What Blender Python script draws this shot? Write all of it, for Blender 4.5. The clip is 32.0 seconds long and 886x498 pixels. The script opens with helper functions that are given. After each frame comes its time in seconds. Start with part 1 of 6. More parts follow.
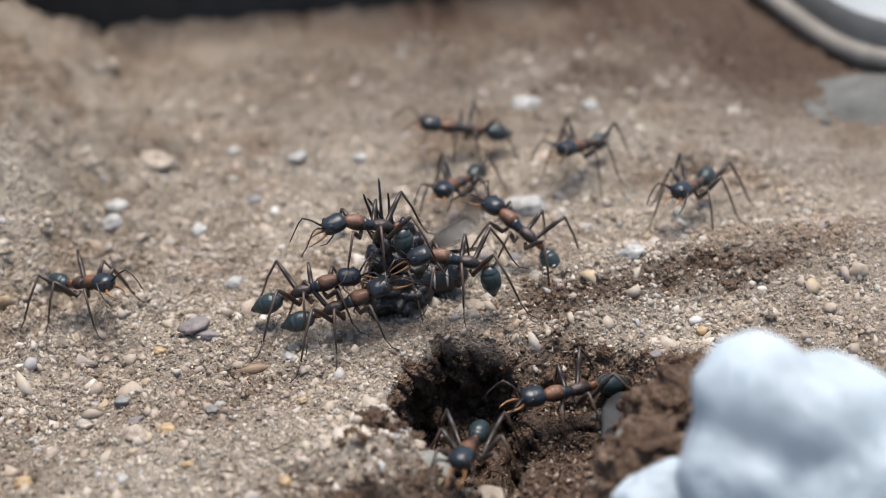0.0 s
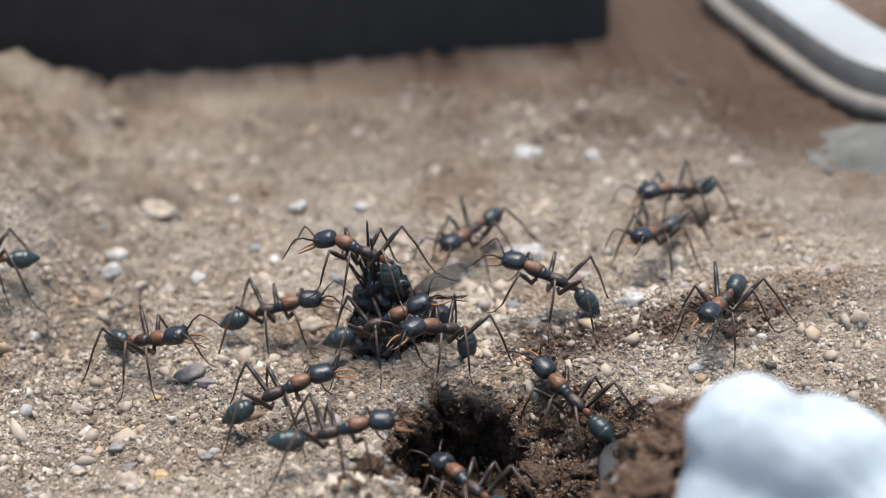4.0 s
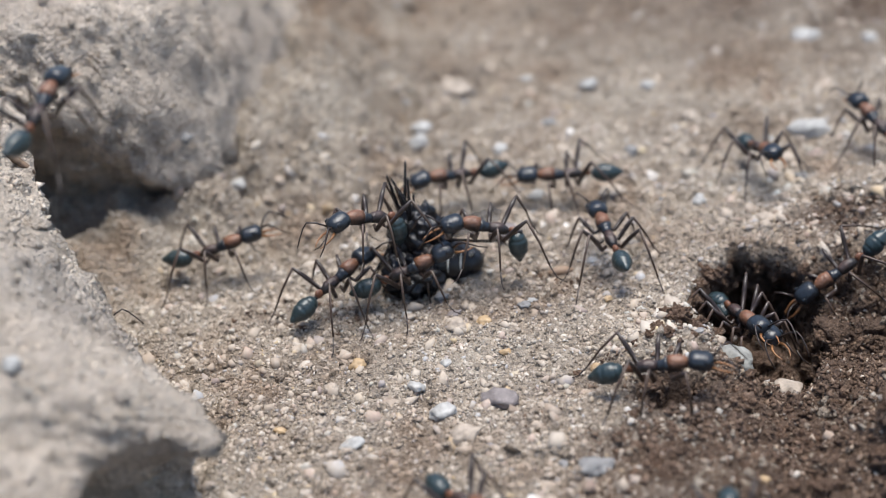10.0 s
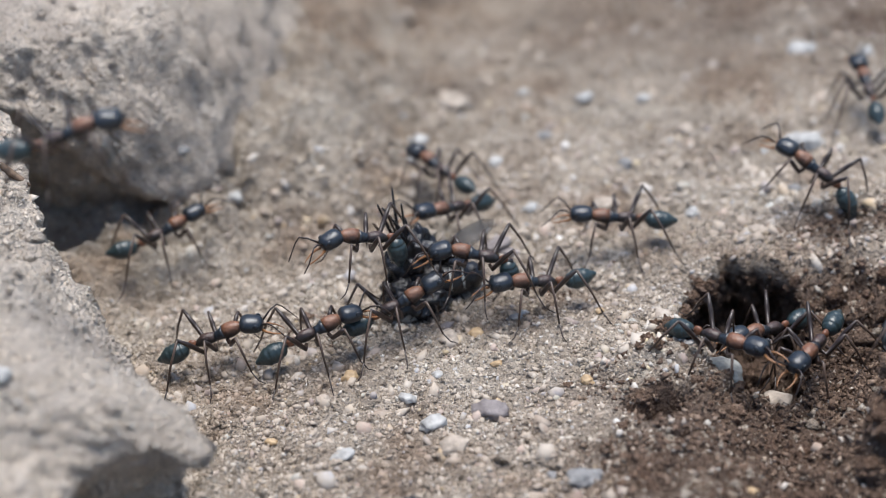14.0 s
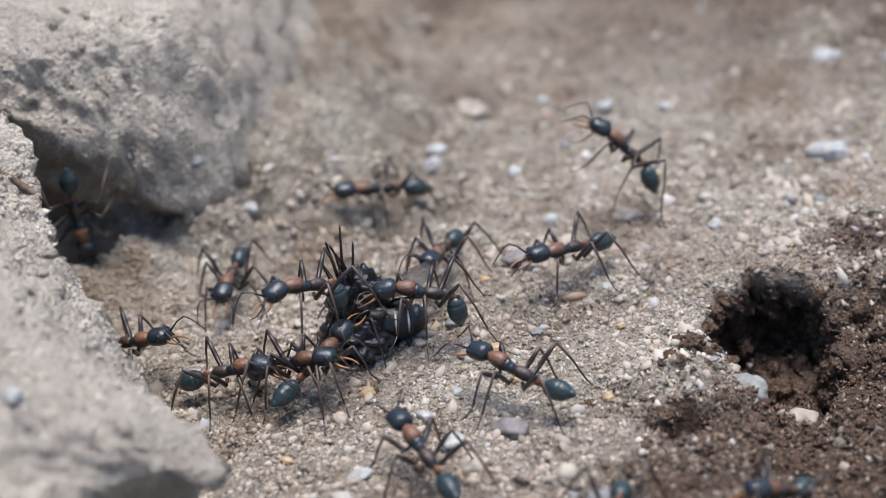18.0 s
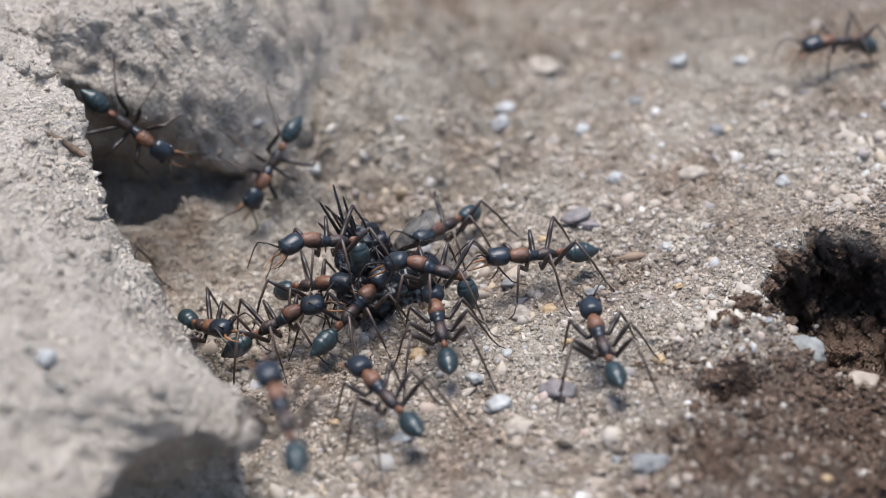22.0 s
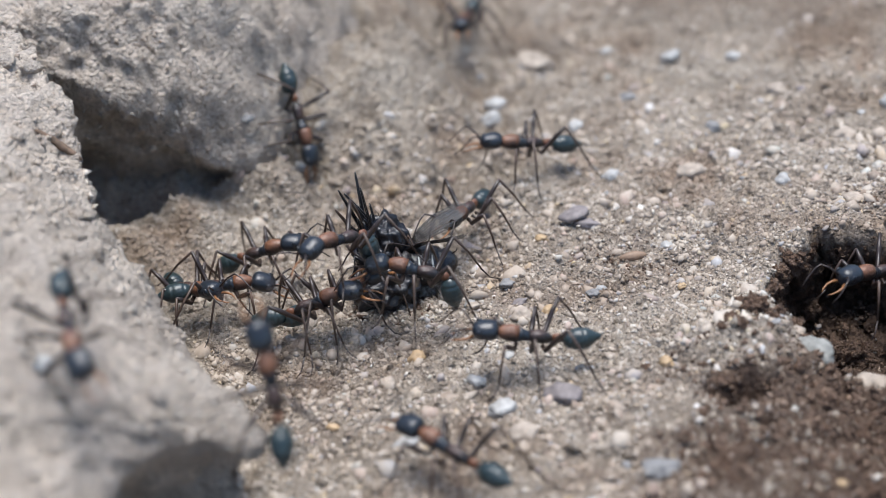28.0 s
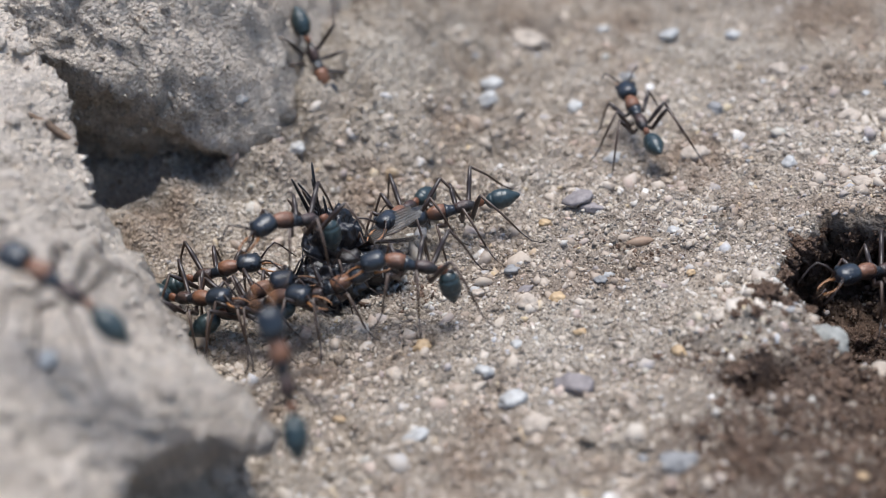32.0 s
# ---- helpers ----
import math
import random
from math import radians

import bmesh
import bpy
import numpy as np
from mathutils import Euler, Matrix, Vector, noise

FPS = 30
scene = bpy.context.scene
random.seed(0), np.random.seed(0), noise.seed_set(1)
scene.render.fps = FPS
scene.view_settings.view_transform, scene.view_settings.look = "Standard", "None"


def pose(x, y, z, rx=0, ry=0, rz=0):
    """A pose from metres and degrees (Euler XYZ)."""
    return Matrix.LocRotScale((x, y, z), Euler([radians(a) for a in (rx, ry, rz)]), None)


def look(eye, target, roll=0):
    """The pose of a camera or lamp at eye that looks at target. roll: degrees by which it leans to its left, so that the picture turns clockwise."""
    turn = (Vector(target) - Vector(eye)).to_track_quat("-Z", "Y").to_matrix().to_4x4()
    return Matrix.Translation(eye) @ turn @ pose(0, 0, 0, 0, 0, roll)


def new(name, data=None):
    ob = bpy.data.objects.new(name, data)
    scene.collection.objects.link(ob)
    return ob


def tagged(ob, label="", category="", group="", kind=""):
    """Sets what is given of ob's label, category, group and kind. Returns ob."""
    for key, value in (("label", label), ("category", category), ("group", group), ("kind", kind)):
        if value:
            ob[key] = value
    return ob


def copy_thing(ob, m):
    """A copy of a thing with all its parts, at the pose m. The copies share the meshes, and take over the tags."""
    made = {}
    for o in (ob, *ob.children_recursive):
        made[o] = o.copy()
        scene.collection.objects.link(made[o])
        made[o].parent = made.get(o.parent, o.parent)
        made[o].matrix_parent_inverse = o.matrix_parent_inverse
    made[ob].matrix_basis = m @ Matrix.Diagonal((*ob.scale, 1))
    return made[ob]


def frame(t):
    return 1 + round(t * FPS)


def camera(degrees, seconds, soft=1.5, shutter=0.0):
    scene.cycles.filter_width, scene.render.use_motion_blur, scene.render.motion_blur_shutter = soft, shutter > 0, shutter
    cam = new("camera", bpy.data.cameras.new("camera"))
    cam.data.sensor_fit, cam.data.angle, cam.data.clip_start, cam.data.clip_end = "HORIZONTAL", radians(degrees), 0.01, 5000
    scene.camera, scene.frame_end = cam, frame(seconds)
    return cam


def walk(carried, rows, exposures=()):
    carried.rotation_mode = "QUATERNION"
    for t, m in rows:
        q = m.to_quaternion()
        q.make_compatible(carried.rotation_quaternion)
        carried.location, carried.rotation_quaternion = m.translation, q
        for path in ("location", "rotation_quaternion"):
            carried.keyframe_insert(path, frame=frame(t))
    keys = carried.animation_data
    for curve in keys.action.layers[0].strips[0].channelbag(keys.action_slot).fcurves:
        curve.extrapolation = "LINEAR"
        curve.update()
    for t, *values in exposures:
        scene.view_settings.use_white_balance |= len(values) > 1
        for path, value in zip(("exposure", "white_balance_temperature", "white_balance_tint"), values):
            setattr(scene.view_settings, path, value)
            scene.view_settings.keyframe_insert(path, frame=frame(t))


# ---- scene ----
cam = camera(30, 32.0, 0.95)
PATH = [
    (0, look((0.01409, -0.09687, 0.06879), (0.02922, 0.07547, -0.03155), -3.85)),
    (0.5, look((0.01331, -0.09698, 0.06841), (0.02912, 0.07590, -0.03089), -3.57)),
    (1, look((0.01358, -0.09681, 0.06862), (0.02890, 0.07642, -0.03017), -3.72)),
    (1.5, look((0.01363, -0.09688, 0.06853), (0.02891, 0.07648, -0.03002), -3.65)),
    (2, look((0.01454, -0.09687, 0.06849), (0.02862, 0.07663, -0.03000), -4.06)),
    (2.5, look((0.01387, -0.09703, 0.06887), (0.02841, 0.07651, -0.02947), -3.92)),
    (4.5, look((0.01581, -0.09732, 0.06718), (0.02879, 0.07933, -0.02569), -4.17)),
    (5, look((0.01435, -0.09812, 0.06802), (0.02574, 0.07778, -0.02647), -4.33)),
    (5.5, look((0.01350, -0.09905, 0.06835), (0.02286, 0.07694, -0.02621), -4.53)),
    (6, look((0.01281, -0.09921, 0.06859), (0.02081, 0.07653, -0.02657), -4.83)),
    (6.5, look((0.01005, -0.10007, 0.06770), (0.01495, 0.07549, -0.02798), -5.26)),
    (7, look((0.00914, -0.10192, 0.06760), (0.01021, 0.07251, -0.03023), -5.52)),
    (7.5, look((0.00879, -0.10293, 0.06806), (0.00794, 0.07111, -0.03046), -5.77)),
    (8, look((0.00826, -0.10331, 0.06832), (0.00701, 0.07028, -0.03100), -5.81)),
    (8.5, look((0.00793, -0.10575, 0.06978), (0.00198, 0.06698, -0.03087), -6.60)),
    (9, look((0.00713, -0.10614, 0.06988), (-0.00144, 0.06634, -0.03099), -6.95)),
    (9.5, look((0.00666, -0.10649, 0.06977), (-0.00323, 0.06586, -0.03121), -7.15)),
    (10, look((0.00654, -0.10705, 0.06986), (-0.00445, 0.06517, -0.03123), -7.31)),
    (10.5, look((0.00641, -0.10678, 0.07003), (-0.00543, 0.06544, -0.03096), -7.46)),
    (11, look((0.00678, -0.10698, 0.07015), (-0.00552, 0.06523, -0.03081), -7.57)),
    (11.5, look((0.00673, -0.10685, 0.07028), (-0.00565, 0.06548, -0.03047), -7.56)),
    (12, look((0.00688, -0.10687, 0.07032), (-0.00557, 0.06582, -0.02979), -7.55)),
    (12.5, look((0.00690, -0.10709, 0.07032), (-0.00543, 0.06590, -0.02928), -7.54)),
    (13, look((0.00809, -0.10735, 0.07007), (-0.00458, 0.06569, -0.02941), -7.63)),
    (13.5, look((0.00850, -0.10760, 0.06994), (-0.00421, 0.06542, -0.02957), -7.62)),
    (14, look((0.00830, -0.10773, 0.07003), (-0.00428, 0.06526, -0.02953), -7.55)),
    (14.5, look((0.00815, -0.10775, 0.06988), (-0.00434, 0.06536, -0.02951), -7.61)),
    (16.5, look((0.00820, -0.10759, 0.06981), (-0.00432, 0.06554, -0.02953), -7.56)),
    (17, look((0.00783, -0.10736, 0.06976), (-0.00511, 0.06575, -0.02956), -7.65)),
    (17.5, look((0.00751, -0.10682, 0.06966), (-0.00583, 0.06632, -0.02956), -7.68)),
    (18, look((0.00817, -0.10522, 0.06995), (-0.00651, 0.06766, -0.02954), -7.93)),
    (18.5, look((0.01083, -0.10520, 0.07059), (-0.00944, 0.06719, -0.02875), -8.94)),
    (19, look((0.01226, -0.10634, 0.06976), (-0.01370, 0.06664, -0.02721), -9.90)),
    (19.5, look((0.01249, -0.10695, 0.06919), (-0.01581, 0.06643, -0.02640), -10.20)),
    (20, look((0.01351, -0.10734, 0.06849), (-0.01573, 0.06594, -0.02700), -10.42)),
    (20.5, look((0.01553, -0.10701, 0.06836), (-0.01522, 0.06408, -0.03054), -10.84)),
    (21, look((0.01630, -0.10619, 0.06904), (-0.01596, 0.06321, -0.03226), -11.16)),
    (21.5, look((0.01584, -0.10497, 0.06915), (-0.01657, 0.06435, -0.03225), -11.22)),
    (22, look((0.01455, -0.10346, 0.06832), (-0.01729, 0.06599, -0.03304), -11.10)),
    (22.5, look((0.01474, -0.10361, 0.06823), (-0.01744, 0.06580, -0.03308), -11.19)),
    (23, look((0.01509, -0.10435, 0.06849), (-0.01706, 0.06476, -0.03333), -11.15)),
    (23.5, look((0.01528, -0.10645, 0.06981), (-0.01685, 0.06185, -0.03336), -11.23)),
    (24, look((0.01550, -0.10681, 0.07002), (-0.01658, 0.06093, -0.03407), -11.24)),
    (24.5, look((0.01538, -0.10644, 0.07046), (-0.01665, 0.06064, -0.03469), -11.30)),
    (26.5, look((0.01302, -0.10302, 0.06991), (-0.01652, 0.06471, -0.03494), -10.87)),
    (27, look((0.01077, -0.10114, 0.06790), (-0.01621, 0.06789, -0.03554), -10.40)),
    (27.5, look((0.01075, -0.10118, 0.06769), (-0.01577, 0.06829, -0.03516), -10.28)),
    (28, look((0.01074, -0.10107, 0.06799), (-0.01542, 0.06827, -0.03516), -10.26)),
    (28.5, look((0.01009, -0.10084, 0.06768), (-0.01578, 0.06865, -0.03530), -10.22)),
    (29, look((0.00944, -0.10035, 0.06781), (-0.01637, 0.06908, -0.03529), -10.20)),
    (29.5, look((0.00937, -0.09947, 0.06736), (-0.01627, 0.07006, -0.03560), -10.17)),
    (30, look((0.00901, -0.09936, 0.06740), (-0.01534, 0.07032, -0.03563), -9.88)),
    (30.5, look((0.00790, -0.09826, 0.06779), (-0.01535, 0.07092, -0.03632), -9.80)),
    (31, look((0.00769, -0.09822, 0.06812), (-0.01461, 0.07028, -0.03729), -9.70)),
    (31.5, look((0.00784, -0.09832, 0.06769), (-0.01447, 0.06988, -0.03819), -9.71)),
    (32, look((0.00716, -0.09821, 0.06823), (-0.01434, 0.06926, -0.03896), -9.59)),
]
cam.data.dof.use_dof, cam.data.dof.focus_distance, cam.data.dof.aperture_fstop = True, 0.1236, 24.0
walk(cam, PATH, [(0, 0.79, 6700, 10), (6, 0.97, 6600, 10), (9, 0.90, 6420, 10), (14, 0.84, 6200, 10), (19, 0.84, 6100, 10), (25, 0.88, 6100, 10), (32, 0.84, 6100, 10)])

# ---- light ----
world = bpy.data.worlds.new("sky")
scene.world = world
world.use_nodes = True
wn, wl = world.node_tree.nodes, world.node_tree.links
sky = wn.new("ShaderNodeTexSky")
sky.sky_type, sky.sun_disc = "NISHITA", False
sky.sun_elevation, sky.sun_rotation = radians(83), radians(45)
wl.new(sky.outputs[0], wn["Background"].inputs[0])
wn["Background"].inputs[1].default_value = 0.12
sun = new("sun", bpy.data.lights.new("sun", "SUN"))
sun.data.energy, sun.data.angle, sun.data.color = 3.2, radians(32), (1.0, 0.95, 0.88)
sun.matrix_world = look((0.05, 0.045, 0.58), (0, 0, 0))

# ---- materials ----


def material(name, build):
    m = bpy.data.materials.new(name)
    m.use_nodes = True
    n, l = m.node_tree.nodes, m.node_tree.links
    build(n, l, n["Principled BSDF"])
    return m


def ramp(n, l, fac, stops):
    r = n.new("ShaderNodeValToRGB")
    e = r.color_ramp.elements
    while len(e) < len(stops):
        e.new(0.5)
    for k, (p, c) in zip(e, stops):
        k.position, k.color = p, (*c, 1)
    l.new(fac, r.inputs[0])
    return r.outputs[0]


def noise_tex(n, l, scale, detail=4, rough=0.6, kind="noise"):
    co = n.new("ShaderNodeTexCoord")
    x = n.new("ShaderNodeTexNoise" if kind == "noise" else "ShaderNodeTexVoronoi")
    x.inputs["Scale"].default_value = scale
    if kind == "noise":
        x.inputs["Detail"].default_value, x.inputs["Roughness"].default_value = detail, rough
    l.new(co.outputs["Object"], x.inputs["Vector"])
    return x


def mix(n, l, a, b, fac, mode="MIX"):
    x = n.new("ShaderNodeMix")
    x.data_type, x.blend_type = "RGBA", mode
    for s, v in ((0, fac), (6, a), (7, b)):
        if isinstance(v, (int, float)):
            x.inputs[s].default_value = v
        elif isinstance(v, tuple):
            x.inputs[s].default_value = (*v, 1)
        else:
            l.new(v, x.inputs[s])
    return x.outputs[2]


def bump(n, l, p, height, strength, distance):
    b = n.new("ShaderNodeBump")
    b.inputs["Strength"].default_value, b.inputs["Distance"].default_value = strength, distance
    l.new(height, b.inputs["Height"])
    l.new(b.outputs[0], p.inputs["Normal"])


def stains(n, l):
    """Loamy brown and ashy grey patches a centimetre or two wide."""
    return ramp(n, l, noise_tex(n, l, 85, 6, 0.62).outputs[0], [(0.36, (0.75, 0.68, 0.625)), (0.46, (0.98, 0.97, 0.955)), (0.55, (1.07, 1.085, 1.09)), (0.66, (1.17, 1.21, 1.235))])


def earth(dark, mid, light, spots=0.5, wet_shade=None, relief=0.0008, stained=True):
    """Dry earth: patches, lumps and grit of two sizes, all of them in colour and in relief."""
    def build(n, l, p):
        a, b = noise_tex(n, l, 120, 5), noise_tex(n, l, 700, 9, 0.78)
        c, f = noise_tex(n, l, 2600, 3, 0.6, "voronoi"), noise_tex(n, l, 6500, 3, 0.6, "voronoi")
        col = ramp(n, l, b.outputs[0], [(0.25, dark), (0.5, mid), (0.75, light)])
        tint = ramp(n, l, a.outputs[0], [(0.3, (0.74, 0.71, 0.69)), (0.5, (0.97, 0.95, 0.93)), (0.7, (1.14, 1.12, 1.09))])
        col = mix(n, l, col, tint, 1.0, "MULTIPLY")
        if stained:
            col = mix(n, l, col, stains(n, l), 1.0, "MULTIPLY")
        cells = ramp(n, l, c.outputs["Color"], [(0.0, (0.66, 0.64, 0.62)), (0.7, (1.02, 1.02, 1.02)), (1.0, (1.4, 1.38, 1.35))])
        col = mix(n, l, col, cells, spots, "MULTIPLY")
        grit = ramp(n, l, f.outputs["Color"], [(0.0, (0.6, 0.57, 0.55)), (0.5, (1.0, 1.0, 1.0)), (0.9, (1.25, 1.23, 1.2)), (1.0, (1.7, 1.68, 1.66))])
        col = mix(n, l, col, grit, spots, "MULTIPLY")
        if wet_shade:
            # damp, freshly dug soil round the burrow; painted shade in hollows and by the board
            at = n.new("ShaderNodeAttribute")
            at.attribute_name = "damp"
            col = mix(n, l, col, mix(n, l, wet_shade, grit, 0.8, "MULTIPLY"), at.outputs["Fac"])
        l.new(col, p.inputs["Base Color"])
        p.inputs["Roughness"].default_value = 0.92
        p.inputs["Specular IOR Level"].default_value = 0.25
        total = b.outputs[0]
        for tex, share in ((c, -0.55), (f, -0.22)):
            m = n.new("ShaderNodeMath")
            m.operation = "MULTIPLY_ADD"
            l.new(tex.outputs["Distance"], m.inputs[0])
            m.inputs[1].default_value = share
            l.new(total, m.inputs[2])
            total = m.outputs[0]
        bump(n, l, p, total, 1.0, relief)
    return build


SOIL = material("dry_soil", earth((0.255, 0.214, 0.173), (0.39, 0.333, 0.273), (0.52, 0.454, 0.38), 0.6, (0.128, 0.085, 0.061)))
CLOD = material("clod_earth", earth((0.40, 0.345, 0.287), (0.62, 0.545, 0.465), (0.77, 0.695, 0.61), 0.4, relief=0.0009, stained=False))
CRUMB = material("damp_crumbs", earth((0.12, 0.077, 0.055), (0.25, 0.168, 0.123), (0.39, 0.285, 0.217), 0.8, relief=0.0014))


def grains(stops, dust=None):
    def build(n, l, p):
        g = n.new("ShaderNodeNewGeometry")
        col = ramp(n, l, g.outputs["Random Per Island"], stops)
        b = noise_tex(n, l, 3000, 3)
        col = mix(n, l, col, ramp(n, l, b.outputs[0], [(0.3, (0.7, 0.7, 0.7)), (0.7, (1.1, 1.1, 1.1))]), 0.7, "MULTIPLY")
        if dust:
            # a film of soil clings to most of each grain
            d = noise_tex(n, l, 1100, 4)
            cover = ramp(n, l, d.outputs[0], [(0.38, (0.2, 0.2, 0.2)), (0.62, (0.88, 0.88, 0.88))])
            col = mix(n, l, col, dust, cover)
        col = mix(n, l, col, stains(n, l), 1.0, "MULTIPLY")
        l.new(col, p.inputs["Base Color"])
        p.inputs["Roughness"].default_value = 0.85
        p.inputs["Specular IOR Level"].default_value = 0.25
    return build


GRAIN = material("sand_grains", grains([(0.0, (0.17, 0.138, 0.108)), (0.25, (0.28, 0.236, 0.19)), (0.6, (0.38, 0.324, 0.265)), (0.9, (0.45, 0.388, 0.32)), (1.0, (0.56, 0.50, 0.43))]))
# gravel of many rocks: brown, rose, slate, ochre, greenish grey, milky quartz
GRAVEL = material("mixed_gravel", grains([(0.0, (0.19, 0.135, 0.10)), (0.16, (0.31, 0.245, 0.19)), (0.36, (0.42, 0.35, 0.28)), (0.5, (0.47, 0.40, 0.33)), (0.56, (0.40, 0.29, 0.235)), (0.62, (0.26, 0.205, 0.195)), (0.67, (0.27, 0.272, 0.29)),
                                          (0.73, (0.37, 0.375, 0.39)), (0.77, (0.44, 0.32, 0.19)), (0.80, (0.50, 0.375, 0.20)), (0.83, (0.36, 0.375, 0.345)), (0.88, (0.47, 0.42, 0.37)), (0.96, (0.52, 0.475, 0.42)), (1.0, (0.70, 0.69, 0.67))], (0.38, 0.324, 0.266)))
DUG_GRAIN = material("dug_grains", grains([(0.0, (0.06, 0.038, 0.027)), (0.35, (0.107, 0.07, 0.05)), (0.7, (0.16, 0.108, 0.078)), (0.9, (0.22, 0.158, 0.116)),
                                          (0.95, (0.21, 0.185, 0.17)), (0.98, (0.31, 0.24, 0.175)), (1.0, (0.42, 0.38, 0.335))]))
CLOD_GRAIN = material("clod_grains", grains([(0.0, (0.30, 0.258, 0.213)), (0.5, (0.43, 0.373, 0.313)), (1.0, (0.53, 0.465, 0.397))]))


def plain(color, rough=0.6, scale=1500, vary=0.3, metal=0.0, coat=0.0, bumps=0.0, dist=0.0001):
    def build(n, l, p):
        a = noise_tex(n, l, scale, 5)
        b = noise_tex(n, l, scale * 0.2, 3)
        dark, light = tuple(c * (1 - vary) for c in color), tuple(min(1, c * (1 + vary)) for c in color)
        col = ramp(n, l, a.outputs[0], [(0.3, dark), (0.7, light)])
        col = mix(n, l, col, ramp(n, l, b.outputs[0], [(0.3, (0.85, 0.85, 0.85)), (0.7, (1.1, 1.1, 1.1))]), 1.0, "MULTIPLY")
        l.new(col, p.inputs["Base Color"])
        p.inputs["Roughness"].default_value, p.inputs["Metallic"].default_value = rough, metal
        p.inputs["Coat Weight"].default_value = coat
        if bumps:
            bump(n, l, p, a.outputs[0], bumps, dist)
    return build


WHITE_STONE = material("white_quartz", plain((0.36, 0.348, 0.325), 0.6, 1200, 0.3, bumps=0.4, dist=0.0002))
PALE_STONE = material("pale_stone", plain((0.235, 0.232, 0.208), 0.8, 1400, 0.3, bumps=0.6, dist=0.0003))
TAN_STONE = material("tan_stone", plain((0.36, 0.30, 0.24), 0.8, 1400, 0.3, bumps=0.6, dist=0.0003))
GREY_STONE = material("grey_stone", plain((0.205, 0.198, 0.19), 0.75, 1400, 0.3, bumps=0.6, dist=0.0003))
PURPLE_STONE = material("purple_stone", plain((0.20, 0.173, 0.165), 0.75, 1400, 0.3, bumps=0.6, dist=0.0003))
ORANGE_STONE = material("orange_stone", plain((0.40, 0.28, 0.155), 0.55, 1200, 0.25, bumps=0.4, dist=0.0002))
SEED = material("seed_husk", plain((0.25, 0.165, 0.105), 0.6, 900, 0.3))
FOAM = material("white_foam", plain((0.40, 0.455, 0.49), 0.65, 500, 0.06, bumps=0.2, dist=0.0003))
foam_skin = FOAM.node_tree.nodes["Principled BSDF"]
foam_skin.inputs["Subsurface Weight"].default_value, foam_skin.inputs["Subsurface Scale"].default_value = 1.0, 0.003
foam_skin.inputs["Subsurface Radius"].default_value = (1, 1, 1)
BOARD = material("dark_board", plain((0.022, 0.02, 0.019), 0.8, 300, 0.3))
ENAMEL = material("white_enamel", plain((0.34, 0.36, 0.36), 0.5, 300, 0.05))
LIP = material("pale_rim", plain((0.19, 0.17, 0.145), 0.7, 400, 0.25))
RIM = material("grey_rim", plain((0.10, 0.097, 0.09), 0.6, 400, 0.25))
SLAB = material("grey_slab", plain((0.105, 0.104, 0.095), 0.9, 400, 0.35, bumps=0.6, dist=0.0005))
SLATE = material("grey_slate", plain((0.050, 0.050, 0.052), 0.85, 500, 0.3, bumps=0.5, dist=0.0004))
SLATE.node_tree.nodes["Principled BSDF"].inputs["Specular IOR Level"].default_value = 0.05
ANT_BLACK = material("ant_black", plain((0.0125, 0.016, 0.021), 0.32, 5000, 0.4, coat=0.03, bumps=0.6, dist=0.00006))
ANT_TEAL = material("ant_gaster", plain((0.019, 0.032, 0.034), 0.34, 4000, 0.4, coat=0.03, bumps=0.6, dist=0.00006))


def light_over_dark(light, dark, low, high):
    """Blends by height from dark at the bottom to light on top, with an uneven border."""
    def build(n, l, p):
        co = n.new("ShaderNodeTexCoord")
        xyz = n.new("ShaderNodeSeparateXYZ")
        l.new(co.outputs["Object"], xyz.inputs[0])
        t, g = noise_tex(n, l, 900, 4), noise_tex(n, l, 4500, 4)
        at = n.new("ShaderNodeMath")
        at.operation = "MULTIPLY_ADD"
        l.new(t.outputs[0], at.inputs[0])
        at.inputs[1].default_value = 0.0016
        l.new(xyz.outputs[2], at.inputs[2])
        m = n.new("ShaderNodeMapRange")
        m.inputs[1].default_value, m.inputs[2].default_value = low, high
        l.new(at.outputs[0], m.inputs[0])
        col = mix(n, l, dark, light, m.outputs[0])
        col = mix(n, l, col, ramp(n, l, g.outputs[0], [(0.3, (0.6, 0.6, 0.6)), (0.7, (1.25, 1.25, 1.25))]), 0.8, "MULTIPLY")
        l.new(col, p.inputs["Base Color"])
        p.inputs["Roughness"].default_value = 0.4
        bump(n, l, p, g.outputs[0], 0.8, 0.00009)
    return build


ANT_ORANGE = material("ant_orange", light_over_dark((0.175, 0.077, 0.039), (0.022, 0.013, 0.011), 0.0041, 0.0049))
ANT_BROWN = material("ant_brown", light_over_dark((0.078, 0.039, 0.027), (0.014, 0.011, 0.010), 0.0040, 0.0047))
ANT_RUST = material("ant_rust", plain((0.14, 0.055, 0.026), 0.48, 3000, 0.3))
ANT_LEG = material("ant_leg", plain((0.026, 0.016, 0.012), 0.4, 3000, 0.4))
ANT_SHIN = material("ant_shin", plain((0.060, 0.037, 0.025), 0.45, 3000, 0.4))
ANT_JAW = material("ant_jaw", plain((0.26, 0.118, 0.045), 0.45, 2500, 0.25))
GLINT = material("pale_glint", plain((0.45, 0.45, 0.42), 0.4, 3000, 0.3))
PREY_BLACK = material("prey_black", plain((0.008, 0.008, 0.010), 0.28, 4000, 0.4, bumps=0.8, dist=0.0001))


